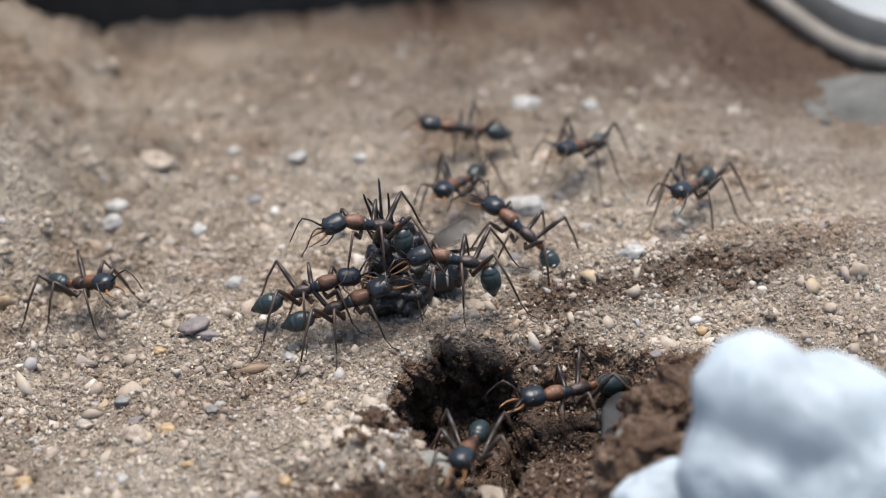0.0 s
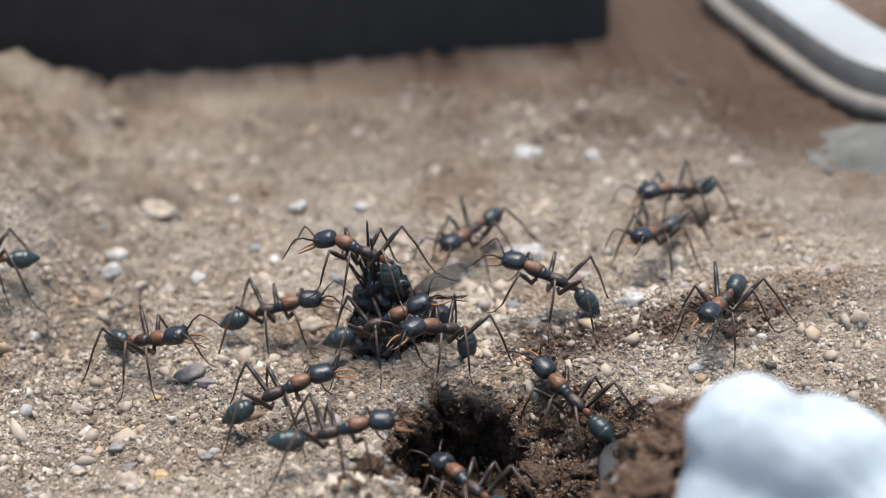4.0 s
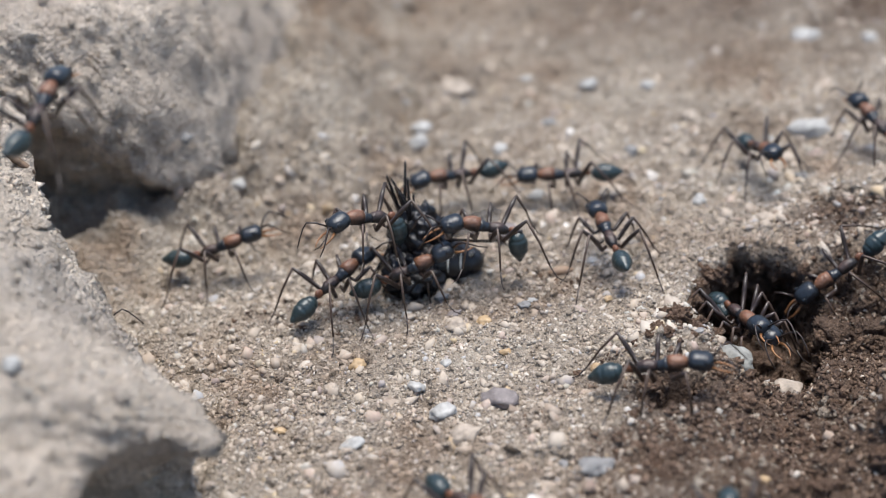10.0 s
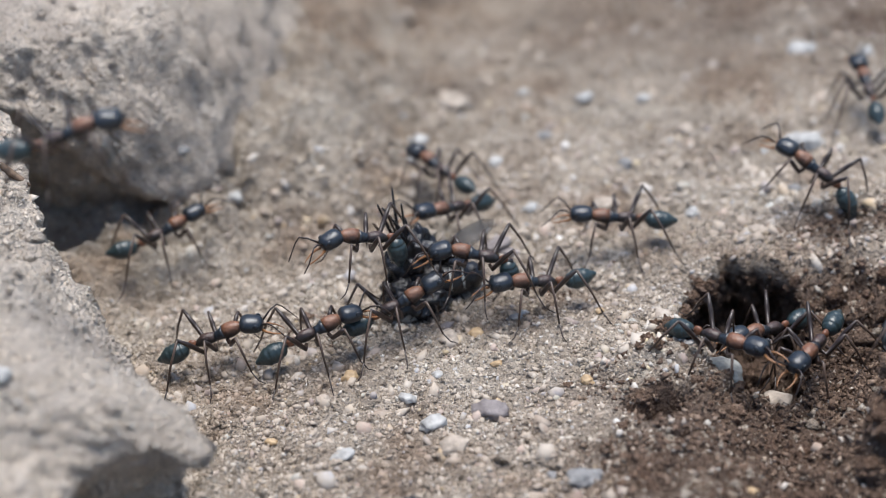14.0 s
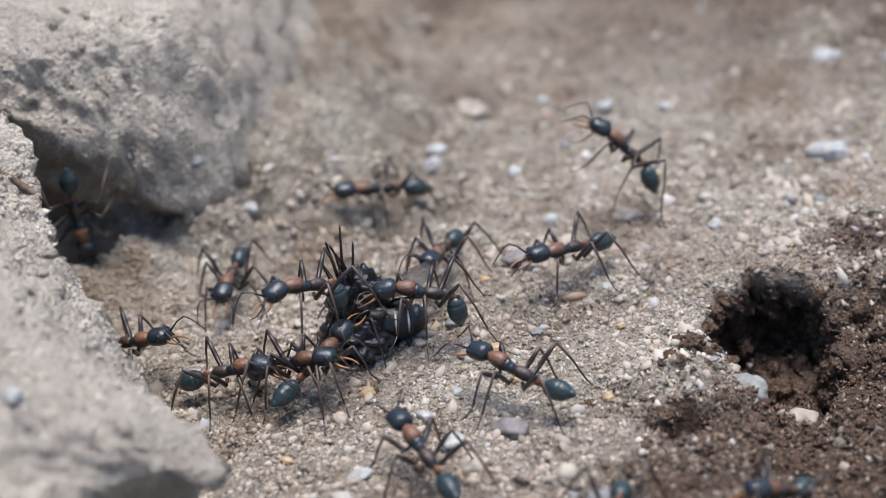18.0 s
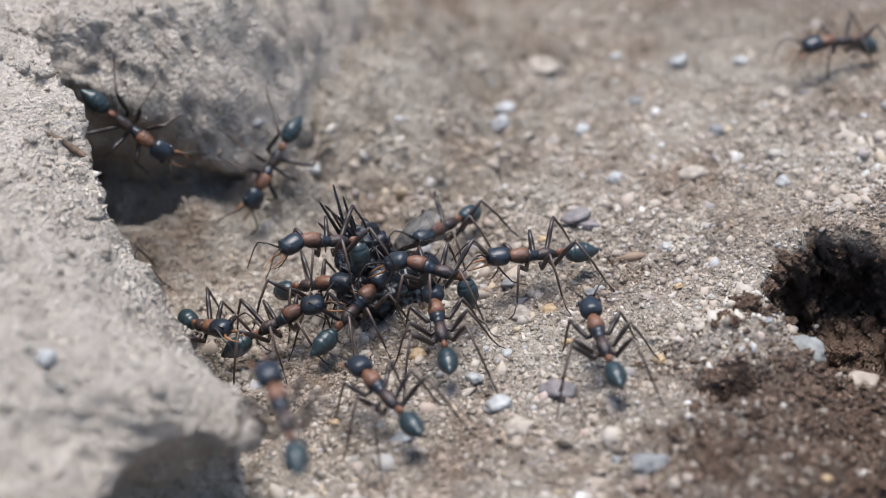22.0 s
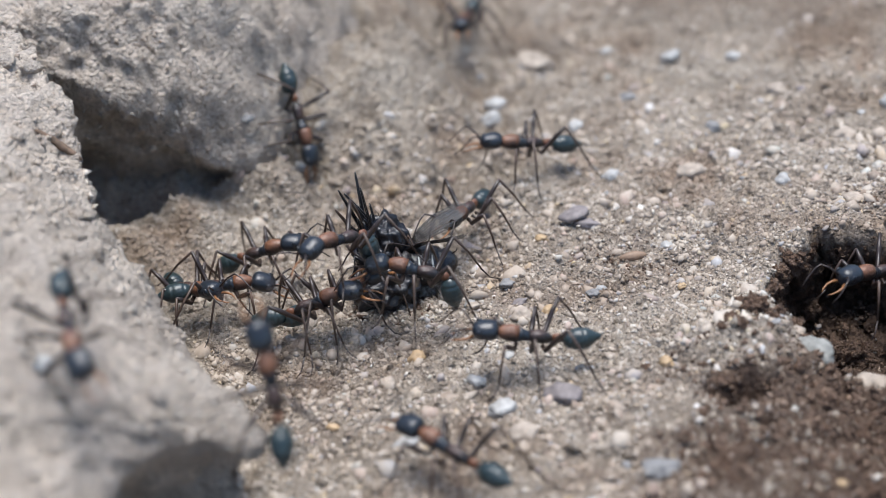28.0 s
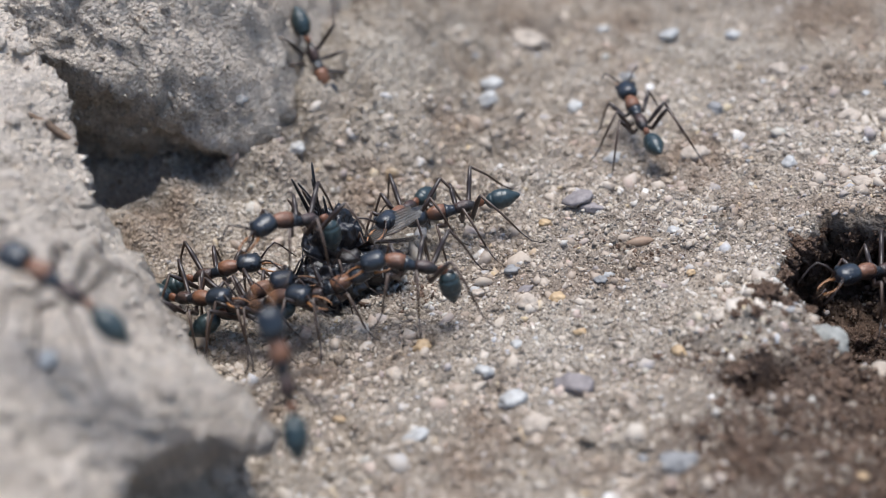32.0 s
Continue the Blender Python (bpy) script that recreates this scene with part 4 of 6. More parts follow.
def rows_of_ants():
    return {
        "A": [
            (0, pose(-0.0043, 0.0160, 0.0004, 0, -10, -48)), (1, pose(-0.0048, 0.0078, 0.0002, 0, -3, -67)),
            (2, pose(0.0017, -0.0008, 0.0001, 0, -4, -41)), (2.5, pose(0.0064, -0.0013, 0.0001, 0, 10, -3)),
            (4.5, pose(0.0149, -0.0024, 0.0007, 0, 0, 0)), (5, pose(0.0156, -0.0034, 0.0012, 0, 4, 10)),
            (6, pose(0.0182, 0.0012, -0.0017, 0, 11, 39)), (7, pose(0.0185, -0.0012, -0.0013, 0, 17, 38)),
            (7.5, pose(0.0199, 0.0005, -0.0029, -5, 6, -11)), (8, pose(0.0213, 0.0021, -0.0045, 0, -5, -59)),
            (9, pose(0.0222, 0.0017, -0.0044, 0, 0, -72)), (10, pose(0.0219, -0.0005, -0.0047, 0, -1, -64)),
            (12, pose(0.0237, -0.0007, -0.0044, 0, 0, -52)), (13, pose(0.0244, -0.0005, -0.0045, -1, -1, -98)),
            (14, pose(0.0250, -0.0004, -0.0046, 0, -3, -145)), (14.75, pose(0.0250, 0.0018, -0.0070, 1, -1, 148)),
            (15.5, pose(0.0250, 0.0040, -0.0095, 0, 0, 80)), (17, pose(0.0260, 0.0080, -0.0190, 0, 0, 80)),
            (32, pose(0.0260, 0.0085, -0.0190, 0, 0, 80)),
        ],
        "B": [
            (0, pose(0.0287, 0.0369, -0.0000, 0, -7, -166)), (1, pose(0.0291, 0.0330, 0.0002, 0, -3, -122)),
            (2, pose(0.0261, 0.0285, 0.0000, 0, 1, -111)), (2.5, pose(0.0270, 0.0285, 0.0001, 0, 6, -117)),
            (4.5, pose(0.0284, 0.0256, 0.0001, 0, 7, -130)), (5, pose(0.0258, 0.0227, 0.0001, 0, 12, -134)),
            (6, pose(0.0226, 0.0193, -0.0002, 0, -5, -126)), (7, pose(0.0190, 0.0160, 0.0004, 0, 4, -144)),
            (8, pose(0.0112, 0.0189, -0.0003, 0, 2, -154)), (9, pose(0.0114, 0.0125, 0.0008, 0, 4, -142)),
            (10, pose(0.0109, 0.0180, -0.0003, 0, 8, -177)), (11, pose(0.0039, 0.0131, 0.0006, 0, -4, -129)),
            (12, pose(0.0035, 0.0126, 0.0004, 0, -4, -135)), (13, pose(0.0045, 0.0150, 0.0001, 0, -5, -125)),
            (14, pose(0.0010, 0.0148, 0.0004, 0, -5, -135)), (14.5, pose(-0.0008, 0.0141, 0.0004, 0, -6, -140)),
            (16.5, pose(-0.0009, 0.0130, 0.0002, 0, 0, -78)), (17, pose(-0.0008, 0.0122, 0.0000, 0, -1, -83)),
            (18, pose(-0.0016, 0.0110, 0.0001, 0, -3, -103)), (19, pose(-0.0031, 0.0123, 0.0003, 0, -1, -124)),
            (20, pose(-0.0052, 0.0098, 0.0002, 0, -1, -133)), (21, pose(-0.0057, 0.0094, -0.0000, 0, -1, -115)),
            (22, pose(-0.0057, 0.0094, -0.0000, 0, -2, -116)), (23, pose(-0.0060, 0.0086, -0.0002, 0, -3, -109)),
            (24, pose(-0.0053, 0.0075, -0.0000, 0, -5, -112)), (27, pose(-0.0029, 0.0116, 0.0003, 0, -2, -117)),
            (28, pose(-0.0040, 0.0111, 0.0001, 0, -4, -106)), (29, pose(-0.0018, 0.0118, 0.0001, 0, 1, -132)),
            (30, pose(-0.0007, 0.0104, 0.0000, 0, -3, -135)), (31, pose(-0.0033, 0.0093, 0.0002, 0, 17, -163)),
            (32, pose(-0.0037, 0.0095, 0.0001, 0, 13, -166)),
        ],
        "C": [
            (0, pose(0.0384, 0.0312, -0.0000, 0, -7, -125)), (1, pose(0.0406, 0.0256, -0.0001, 0, -7, -172)),
            (2, pose(0.0411, 0.0262, -0.0001, 0, -8, -166)), (4.5, pose(0.0431, 0.0221, 0.0003, 0, -4, -121)),
            (5, pose(0.0422, 0.0240, 0.0001, 0, -2, -145)), (6, pose(0.0378, 0.0237, 0.0001, 0, -5, -134)),
            (7, pose(0.0329, 0.0219, -0.0001, 0, -4, -127)), (8, pose(0.0290, 0.0202, -0.0002, 0, -3, -117)),
            (9, pose(0.0273, 0.0185, 0.0002, 0, -7, -92)), (10, pose(0.0263, 0.0187, -0.0000, 0, -6, -76)),
            (11, pose(0.0230, 0.0140, 0.0001, 0, -5, -101)), (12, pose(0.0194, 0.0097, 0.0002, 0, -4, -110)),
            (13, pose(0.0169, 0.0103, -0.0000, 0, -3, -156)), (14, pose(0.0149, 0.0107, 0.0001, 0, -3, -171)),
            (14.5, pose(0.0137, 0.0107, 0.0001, 0, -3, -170)), (16.5, pose(0.0086, 0.0097, 0.0003, 0, -4, -149)),
            (17, pose(0.0083, 0.0090, 0.0003, 0, -4, -147)), (18, pose(0.0089, 0.0088, 0.0003, 0, -3, -140)),
            (19, pose(0.0053, 0.0047, -0.0001, 0, -5, -146)), (20, pose(0.0042, 0.0040, -0.0001, 0, -7, -158)),
            (21, pose(0.0018, 0.0034, 0.0002, 0, -5, -163)), (22, pose(0.0021, 0.0030, 0.0002, 0, -4, -155)),
            (23, pose(0.0011, 0.0024, 0.0002, 0, -6, -144)), (24, pose(0.0066, 0.0059, -0.0001, 0, -6, -166)),
            (27, pose(0.0054, 0.0086, 0.0002, 0, -6, -168)), (28, pose(0.0008, 0.0200, 0.0005, 0, -8, -156)),
            (29, pose(-0.0070, 0.0156, 0.0018, 0, -7, -98)), (30, pose(-0.0070, 0.0144, 0.0001, 0, -3, -99)),
            (31, pose(-0.0082, 0.0128, 0.0002, 0, -5, -104)), (32, pose(-0.0087, 0.0093, 0.0004, 0, -4, -109)),
        ],
        "D": [
            (0, pose(0.0268, 0.0263, 0.0003, 0, -4, -122)), (0.5, pose(0.0203, 0.0291, 0.0003, 0, -6, -127)),
            (1, pose(0.0128, 0.0248, -0.0002, 0, -4, -120)), (2, pose(0.0113, 0.0254, -0.0000, 0, -3, -101)),
            (2.5, pose(0.0026, 0.0262, 0.0001, 0, -4, -169)), (4.5, pose(-0.0140, 0.0213, 0.0047, 0, -9, -155)),
            (5.75, pose(-0.0233, 0.0155, 0.0022, -1, -7, -86)), (7, pose(-0.0327, 0.0085, 0.0001, 0, -6, -18)),
            (8, pose(-0.0246, 0.0084, 0.0000, 0, -3, -1)), (9, pose(-0.0223, 0.0111, -0.0001, 0, -4, 1)),
            (10, pose(-0.0199, 0.0103, -0.0001, 0, -5, -2)), (11, pose(-0.0189, 0.0107, -0.0000, 0, -4, 0)),
            (12, pose(-0.0248, 0.0111, -0.0001, 0, -2, 1)), (13, pose(-0.0232, 0.0122, 0.0015, 0, -2, 17)),
            (14, pose(-0.0243, 0.0125, 0.0017, 0, -2, 24)), (14.5, pose(-0.0243, 0.0126, 0.0016, 0, -2, 23)),
            (16.5, pose(-0.0232, 0.0043, 0.0002, 0, 6, -24)), (17, pose(-0.0246, 0.0017, 0.0006, 0, 2, -23)),
            (18, pose(-0.0259, 0.0009, 0.0002, 0, -7, -30)), (19, pose(-0.0296, 0.0037, 0.0003, 0, -5, -22)),
            (20, pose(-0.0289, 0.0026, 0.0000, 0, -3, -35)), (21, pose(-0.0222, -0.0034, -0.0001, 0, -7, -42)),
            (22, pose(-0.0238, -0.0021, -0.0001, 0, -7, -49)), (23, pose(-0.0251, -0.0008, -0.0003, 0, -5, -35)),
            (24, pose(-0.0234, -0.0032, -0.0001, 0, -5, -51)), (27, pose(-0.0292, 0.0041, 0.0001, 0, -5, -47)),
            (28, pose(-0.0253, 0.0034, -0.0000, 0, -6, -47)), (29, pose(-0.0238, -0.0022, -0.0002, 0, -6, -37)),
            (30, pose(-0.0250, -0.0002, 0.0003, 0, -5, -37)), (31, pose(-0.0241, 0.0007, 0.0002, 0, -4, -37)),
            (32, pose(-0.0248, 0.0001, 0.0002, 0, -3, -33)),
        ],
        "E": [
            (0, pose(-0.0202, 0.0109, 0.0002, 0, -5, -22)), (1, pose(-0.0178, 0.0136, -0.0002, 0, -5, -23)),
            (2, pose(-0.0107, 0.0131, 0.0001, 0, -9, -25)), (2.5, pose(-0.0066, 0.0127, 0.0005, 0, -6, -11)),
            (4.5, pose(0.0016, 0.0139, 0.0002, 0, -8, -46)), (5, pose(0.0021, 0.0022, 0.0002, 0, -3, -44)),
            (6, pose(0.0101, -0.0036, 0.0001, 0, -10, -13)), (7, pose(0.0131, -0.0100, -0.0001, 0, -5, -48)),
            (7.5, pose(0.0166, -0.0122, -0.0009, -2, 1, -13)), (8, pose(0.0201, -0.0144, -0.0018, 0, 7, 22)),
            (8.5, pose(0.0197, -0.0188, -0.0013, -5, -2, -38)), (9, pose(0.0193, -0.0232, -0.0008, 0, -10, -99)),
            (10, pose(0.0168, -0.0295, 0.0001, 0, -7, -95)), (11, pose(0.0153, -0.0323, 0.0002, 0, -5, -121)),
            (32, pose(0.0107, -0.0314, 0.0001, 0, -10, -114)),
        ],
        "T": [
            (0, pose(-0.0290, -0.0028, 0.0237, 0, -9, 15)), (7, pose(-0.0288, -0.0072, 0.0236, 0, -11, 36)),
            (8, pose(-0.0249, -0.0105, 0.0237, 0, -5, 52)), (9, pose(-0.0242, -0.0160, 0.0236, 0, -7, 73)),
            (10, pose(-0.0243, -0.0111, 0.0234, 0, -7, 75)), (11, pose(-0.0229, -0.0132, 0.0239, 0, -7, 27)),
            (12, pose(-0.0230, -0.0126, 0.0237, 0, -10, 30)), (13, pose(-0.0230, -0.0124, 0.0239, 0, -7, 40)),
            (14, pose(-0.0218, -0.0142, 0.0238, 0, -5, 2)), (14.5, pose(-0.0209, -0.0160, 0.0240, 0, -1, -25)),
            (15.5, pose(-0.0242, 0.0015, 0.0159, 39, 23, -27)), (16.5, pose(-0.0274, 0.0182, 0.0083, 88, 42, -10)),
            (17, pose(-0.0301, 0.0164, 0.0111, 78, 54, -3)), (18, pose(-0.0325, 0.0178, 0.0085, -7, 99, -87)),
            (18.33, pose(-0.0323, 0.0169, 0.0095, 81, 143, 11)), (18.67, pose(-0.0323, 0.0168, 0.0099, 78, -164, 25)),
            (19, pose(-0.0324, 0.0167, 0.0104, 44, -116, 64)), (19.33, pose(-0.0329, 0.0176, 0.0103, 107, -48, -11)),
            (19.67, pose(-0.0330, 0.0167, 0.0111, 81, 5, -3)), (20, pose(-0.0327, 0.0153, 0.0120, 46, 56, -25)),
            (21, pose(-0.0322, 0.0161, 0.0123, 86, 63, 5)), (22, pose(-0.0313, 0.0154, 0.0130, 70, 43, -7)),
            (23, pose(-0.0289, 0.0163, 0.0121, 56, 32, 3)), (24, pose(-0.0270, 0.0172, 0.0118, 67, 34, -3)),
            (24.5, pose(-0.0266, 0.0173, 0.0123, 44, 39, 4)), (26.5, pose(-0.0296, 0.0478, 0.0194, 12, 17, -34)),
            (32, pose(-0.0285, 0.0459, 0.0189, 1, 22, -40)),
        ],
        "F": [
            (0, pose(0.0781, 0.0299, -0.0000, 0, -4, -178)), (2, pose(0.0734, 0.0286, -0.0002, 0, -4, -179)),
            (2.5, pose(0.0701, 0.0276, 0.0001, 0, -6, -162)), (4.5, pose(0.0398, 0.0311, 0.0000, 0, -6, -149)),
            (5, pose(0.0353, 0.0320, 0.0002, 0, -5, -167)), (6, pose(0.0193, 0.0349, -0.0002, 0, -2, -148)),
            (7, pose(0.0054, 0.0281, 0.0003, 0, -4, -126)), (8, pose(0.0043, 0.0225, -0.0002, 0, -4, -111)),
            (9, pose(0.0025, 0.0179, 0.0003, 0, -2, -130)), (10, pose(0.0011, 0.0179, 0.0007, 0, 1, -157)),
            (11, pose(0.0009, 0.0202, 0.0004, 0, -3, -138)), (12, pose(-0.0006, 0.0225, -0.0003, 0, -3, -176)),
            (13, pose(-0.0003, 0.0231, -0.0003, 0, -6, 156)), (14, pose(-0.0002, 0.0225, 0.0000, 0, -3, 132)),
            (14.5, pose(-0.0014, 0.0215, -0.0001, 0, -4, -179)), (16.5, pose(-0.0141, 0.0158, 0.0000, 0, -3, -117)),
            (17, pose(-0.0155, 0.0136, 0.0003, 0, -3, -109)), (18, pose(-0.0191, 0.0111, -0.0002, 0, 3, -93)),
            (19, pose(-0.0237, 0.0122, 0.0008, 0, -3, -128)), (20, pose(-0.0271, 0.0096, 0.0004, 0, -4, -133)),
            (21, pose(-0.0291, 0.0063, 0.0003, 0, -5, -79)), (22, pose(-0.0325, 0.0056, -0.0000, 0, -3, -59)),
            (23, pose(-0.0350, 0.0140, 0.0035, 0, -5, -45)), (24, pose(-0.0334, 0.0135, 0.0037, 0, -5, -33)),
            (24.5, pose(-0.0311, 0.0105, 0.0040, 0, -5, -37)), (26, pose(-0.0350, 0.0040, 0.0001, 0, -5, -59)),
            (32, pose(-0.0350, 0.0028, 0.0001, 0, -5, -59)),
        ],
        "G": [
            (0, pose(-0.0196, 0.0031, 0.0002, 0, -6, -17)), (9, pose(-0.0321, -0.0033, -0.0002, 0, -6, -14)),
            (10, pose(-0.0308, -0.0006, -0.0003, 0, -6, -8)), (11, pose(-0.0277, 0.0009, -0.0002, 0, -7, -15)),
            (12, pose(-0.0230, -0.0008, 0.0000, 0, -8, -7)), (13, pose(-0.0192, -0.0016, 0.0001, 0, -6, 6)),
            (14, pose(-0.0181, -0.0017, 0.0000, 0, -6, 1)), (14.5, pose(-0.0182, -0.0019, 0.0000, 0, -5, -3)),
            (16.5, pose(-0.0159, -0.0021, -0.0001, 0, -4, 22)), (17, pose(-0.0188, -0.0021, 0.0002, 0, -4, -4)),
            (18, pose(-0.0179, -0.0038, -0.0002, 0, -7, -17)), (19, pose(-0.0191, -0.0023, 0.0002, 0, -9, 0)),
            (20, pose(-0.0192, -0.0039, 0.0000, 0, -7, 7)), (21, pose(-0.0180, -0.0032, -0.0001, 0, -8, 12)),
            (22, pose(-0.0181, -0.0029, -0.0001, 0, -9, 11)), (23, pose(-0.0212, -0.0028, 0.0000, 0, -5, -22)),
            (24, pose(-0.0189, -0.0031, -0.0002, 0, -8, -1)), (27, pose(-0.0203, -0.0014, 0.0004, 0, -3, -28)),
            (28, pose(-0.0240, 0.0025, 0.0006, 0, 15, 9)), (29, pose(-0.0188, -0.0024, 0.0001, 0, -8, -9)),
            (30, pose(-0.0189, -0.0025, 0.0001, 0, -8, -4)), (31, pose(-0.0192, -0.0013, 0.0002, 0, -8, -25)),
            (32, pose(-0.0202, -0.0012, 0.0002, 0, -11, 10)),
        ],
        "H": [
            (0, pose(0.0127, 0.0112, 0.0005, 0, -4, -5)), (1, pose(0.0123, 0.0124, 0.0002, 0, -5, -8)),
            (2, pose(0.0090, 0.0126, 0.0004, 0, -3, -7)), (4.5, pose(0.0105, 0.0174, -0.0001, 0, -5, -14)),
            (5, pose(0.0091, 0.0142, 0.0004, 0, -2, -3)), (6, pose(0.0038, 0.0111, -0.0000, 0, -6, 14)),
            (7, pose(-0.0029, 0.0109, -0.0000, 0, -6, 6)), (8, pose(-0.0076, 0.0063, -0.0002, 0, -3, -6)),
            (9, pose(-0.0083, 0.0042, 0.0002, 0, -3, 33)), (10, pose(-0.0096, 0.0031, -0.0001, 0, -3, 42)),
            (11, pose(-0.0114, 0.0028, -0.0001, 0, -3, 41)), (12, pose(-0.0103, 0.0022, -0.0001, 0, -2, 44)),
            (13, pose(-0.0109, 0.0007, 0.0001, 0, -2, 52)), (14, pose(-0.0106, -0.0025, 0.0000, 0, -2, 18)),
            (14.5, pose(-0.0098, -0.0014, -0.0002, 0, -9, 0)), (16.5, pose(-0.0105, -0.0036, -0.0001, 0, -3, 10)),
            (17, pose(-0.0102, -0.0009, -0.0001, 0, -5, -5)), (18, pose(-0.0130, -0.0039, 0.0001, 0, -8, -24)),
            (19, pose(-0.0170, 0.0003, 0.0001, 0, -9, -32)), (20, pose(-0.0174, 0.0015, 0.0002, 0, -6, -45)),
            (21, pose(-0.0163, 0.0009, 0.0003, 0, -6, -41)), (22, pose(-0.0161, 0.0019, 0.0001, 0, -6, -29)),
            (23, pose(-0.0158, 0.0016, 0.0002, 0, -5, -37)), (24, pose(-0.0157, 0.0009, 0.0003, 0, -7, -44)),
            (27, pose(-0.0216, 0.0089, -0.0001, 0, -6, 4)), (28, pose(-0.0206, 0.0076, -0.0000, 0, -8, -16)),
            (29, pose(-0.0206, 0.0059, 0.0002, 0, -6, 17)), (30, pose(-0.0205, 0.0040, 0.0001, 0, -6, -9)),
            (31, pose(-0.0218, 0.0033, 0.0000, 0, -5, -16)), (32, pose(-0.0239, 0.0034, -0.0001, 0, -3, -6)),
        ],
        "K": [
            (0, pose(0.0189, 0.0108, 0.0056, 0, -6, -174)), (1, pose(0.0183, 0.0111, 0.0053, 0, -2, -169)),
            (2, pose(0.0194, 0.0122, 0.0057, 0, -7, -171)), (4.5, pose(0.0177, 0.0146, 0.0053, 0, -5, 148)),
            (5, pose(0.0153, 0.0123, 0.0053, 0, -5, 155)), (6, pose(0.0098, 0.0110, 0.0052, 0, -10, 180)),
            (7, pose(0.0041, 0.0103, 0.0056, 0, -6, 166)), (8, pose(-0.0014, 0.0056, 0.0055, 0, -2, 178)),
            (9, pose(-0.0031, 0.0060, 0.0050, 0, -6, -151)), (10, pose(-0.0055, 0.0044, 0.0047, 0, -8, -147)),
            (11, pose(-0.0048, 0.0054, 0.0047, 0, -7, -163)), (12, pose(-0.0057, 0.0044, 0.0048, 0, -8, -158)),
            (13, pose(-0.0049, 0.0017, 0.0051, 0, -6, -156)), (14, pose(-0.0049, 0.0021, 0.0053, 0, -7, -159)),
            (14.5, pose(-0.0050, 0.0021, 0.0052, 0, -6, -159)), (16.5, pose(-0.0061, -0.0002, 0.0049, 0, -6, -147)),
            (17, pose(-0.0060, -0.0004, 0.0049, 0, -5, -150)), (18, pose(-0.0104, -0.0020, 0.0054, 0, -9, -143)),
            (19, pose(-0.0123, 0.0000, 0.0054, 0, -9, -166)), (20, pose(-0.0131, -0.0006, 0.0054, 0, -11, -157)),
            (21, pose(-0.0124, -0.0008, 0.0053, 0, -10, 176)), (22, pose(-0.0128, -0.0008, 0.0053, 0, -11, -151)),
            (23, pose(-0.0120, -0.0002, 0.0055, 0, -9, -154)), (24, pose(-0.0125, -0.0017, 0.0052, 0, -11, -171)),
            (27, pose(-0.0117, -0.0016, 0.0055, 0, -8, -133)), (28, pose(-0.0115, -0.0008, 0.0055, 0, -8, -132)),
            (29, pose(-0.0115, 0.0013, 0.0054, 0, -5, -166)), (30, pose(-0.0137, 0.0011, 0.0056, 0, -8, -152)),
            (31, pose(-0.0141, 0.0001, 0.0055, 0, -9, -153)), (32, pose(-0.0149, 0.0000, 0.0057, 0, -11, -145)),
        ],
        "N": [
            (0, pose(0.0252, 0.0092, 0.0026, 0, -3, 171)), (1, pose(0.0241, 0.0089, 0.0025, 0, -3, 167)),
            (2, pose(0.0266, 0.0091, 0.0026, 0, -8, 137)), (3.25, pose(0.0249, 0.0093, 0.0016, 2, -13, 176)),
            (4.5, pose(0.0232, 0.0096, 0.0005, 0, -19, -144)), (5, pose(0.0240, 0.0104, 0.0007, 0, -24, -145)),
            (5.5, pose(0.0215, 0.0096, 0.0016, 3, -14, 175)), (6, pose(0.0189, 0.0088, 0.0026, 0, -5, 137)),
            (7, pose(0.0119, 0.0056, 0.0019, 0, -4, 112)), (8, pose(0.0059, 0.0025, 0.0021, 0, -5, 120)),
            (9, pose(0.0055, 0.0041, 0.0021, 0, -7, 150)), (10, pose(0.0035, 0.0050, 0.0024, 0, -9, -174)),
            (11, pose(0.0036, 0.0045, 0.0024, 0, -8, -164)), (12, pose(0.0037, 0.0036, 0.0023, 0, -7, -168)),
            (13, pose(0.0037, 0.0031, 0.0024, 0, -7, -179)), (14, pose(0.0034, 0.0028, 0.0023, 0, -7, 179)),
            (14.5, pose(0.0034, 0.0027, 0.0023, 0, -8, -179)), (16.5, pose(0.0033, 0.0016, 0.0022, 0, -7, 154)),
            (17, pose(0.0030, 0.0011, 0.0022, 0, -7, 160)), (18, pose(-0.0021, 0.0008, 0.0021, 0, -5, 179)),
            (19, pose(-0.0051, -0.0013, 0.0021, 0, -6, 170)), (20, pose(-0.0055, -0.0016, 0.0021, 0, -6, 161)),
            (21, pose(-0.0048, -0.0013, 0.0019, 0, -6, 165)), (22, pose(-0.0051, -0.0010, 0.0020, 0, -6, 167)),
            (23, pose(-0.0044, -0.0010, 0.0022, 0, -4, 177)), (24, pose(-0.0045, -0.0018, 0.0018, 0, -6, 169)),
            (27, pose(-0.0034, -0.0009, 0.0020, 0, -7, 174)), (28, pose(-0.0063, -0.0011, 0.0022, 0, -6, 172)),
            (29, pose(-0.0037, 0.0001, 0.0020, 0, -7, 153)), (30, pose(-0.0054, -0.0007, 0.0022, 0, -6, 161)),
            (31, pose(-0.0062, -0.0015, 0.0021, 0, -6, 175)), (32, pose(-0.0069, -0.0018, 0.0021, 0, -7, 179)),
        ],
        "M": [
            (0, pose(0.0151, 0.0094, -0.0002, 0, -6, 0)), (1, pose(0.0134, 0.0090, -0.0005, 0, -6, 4)),
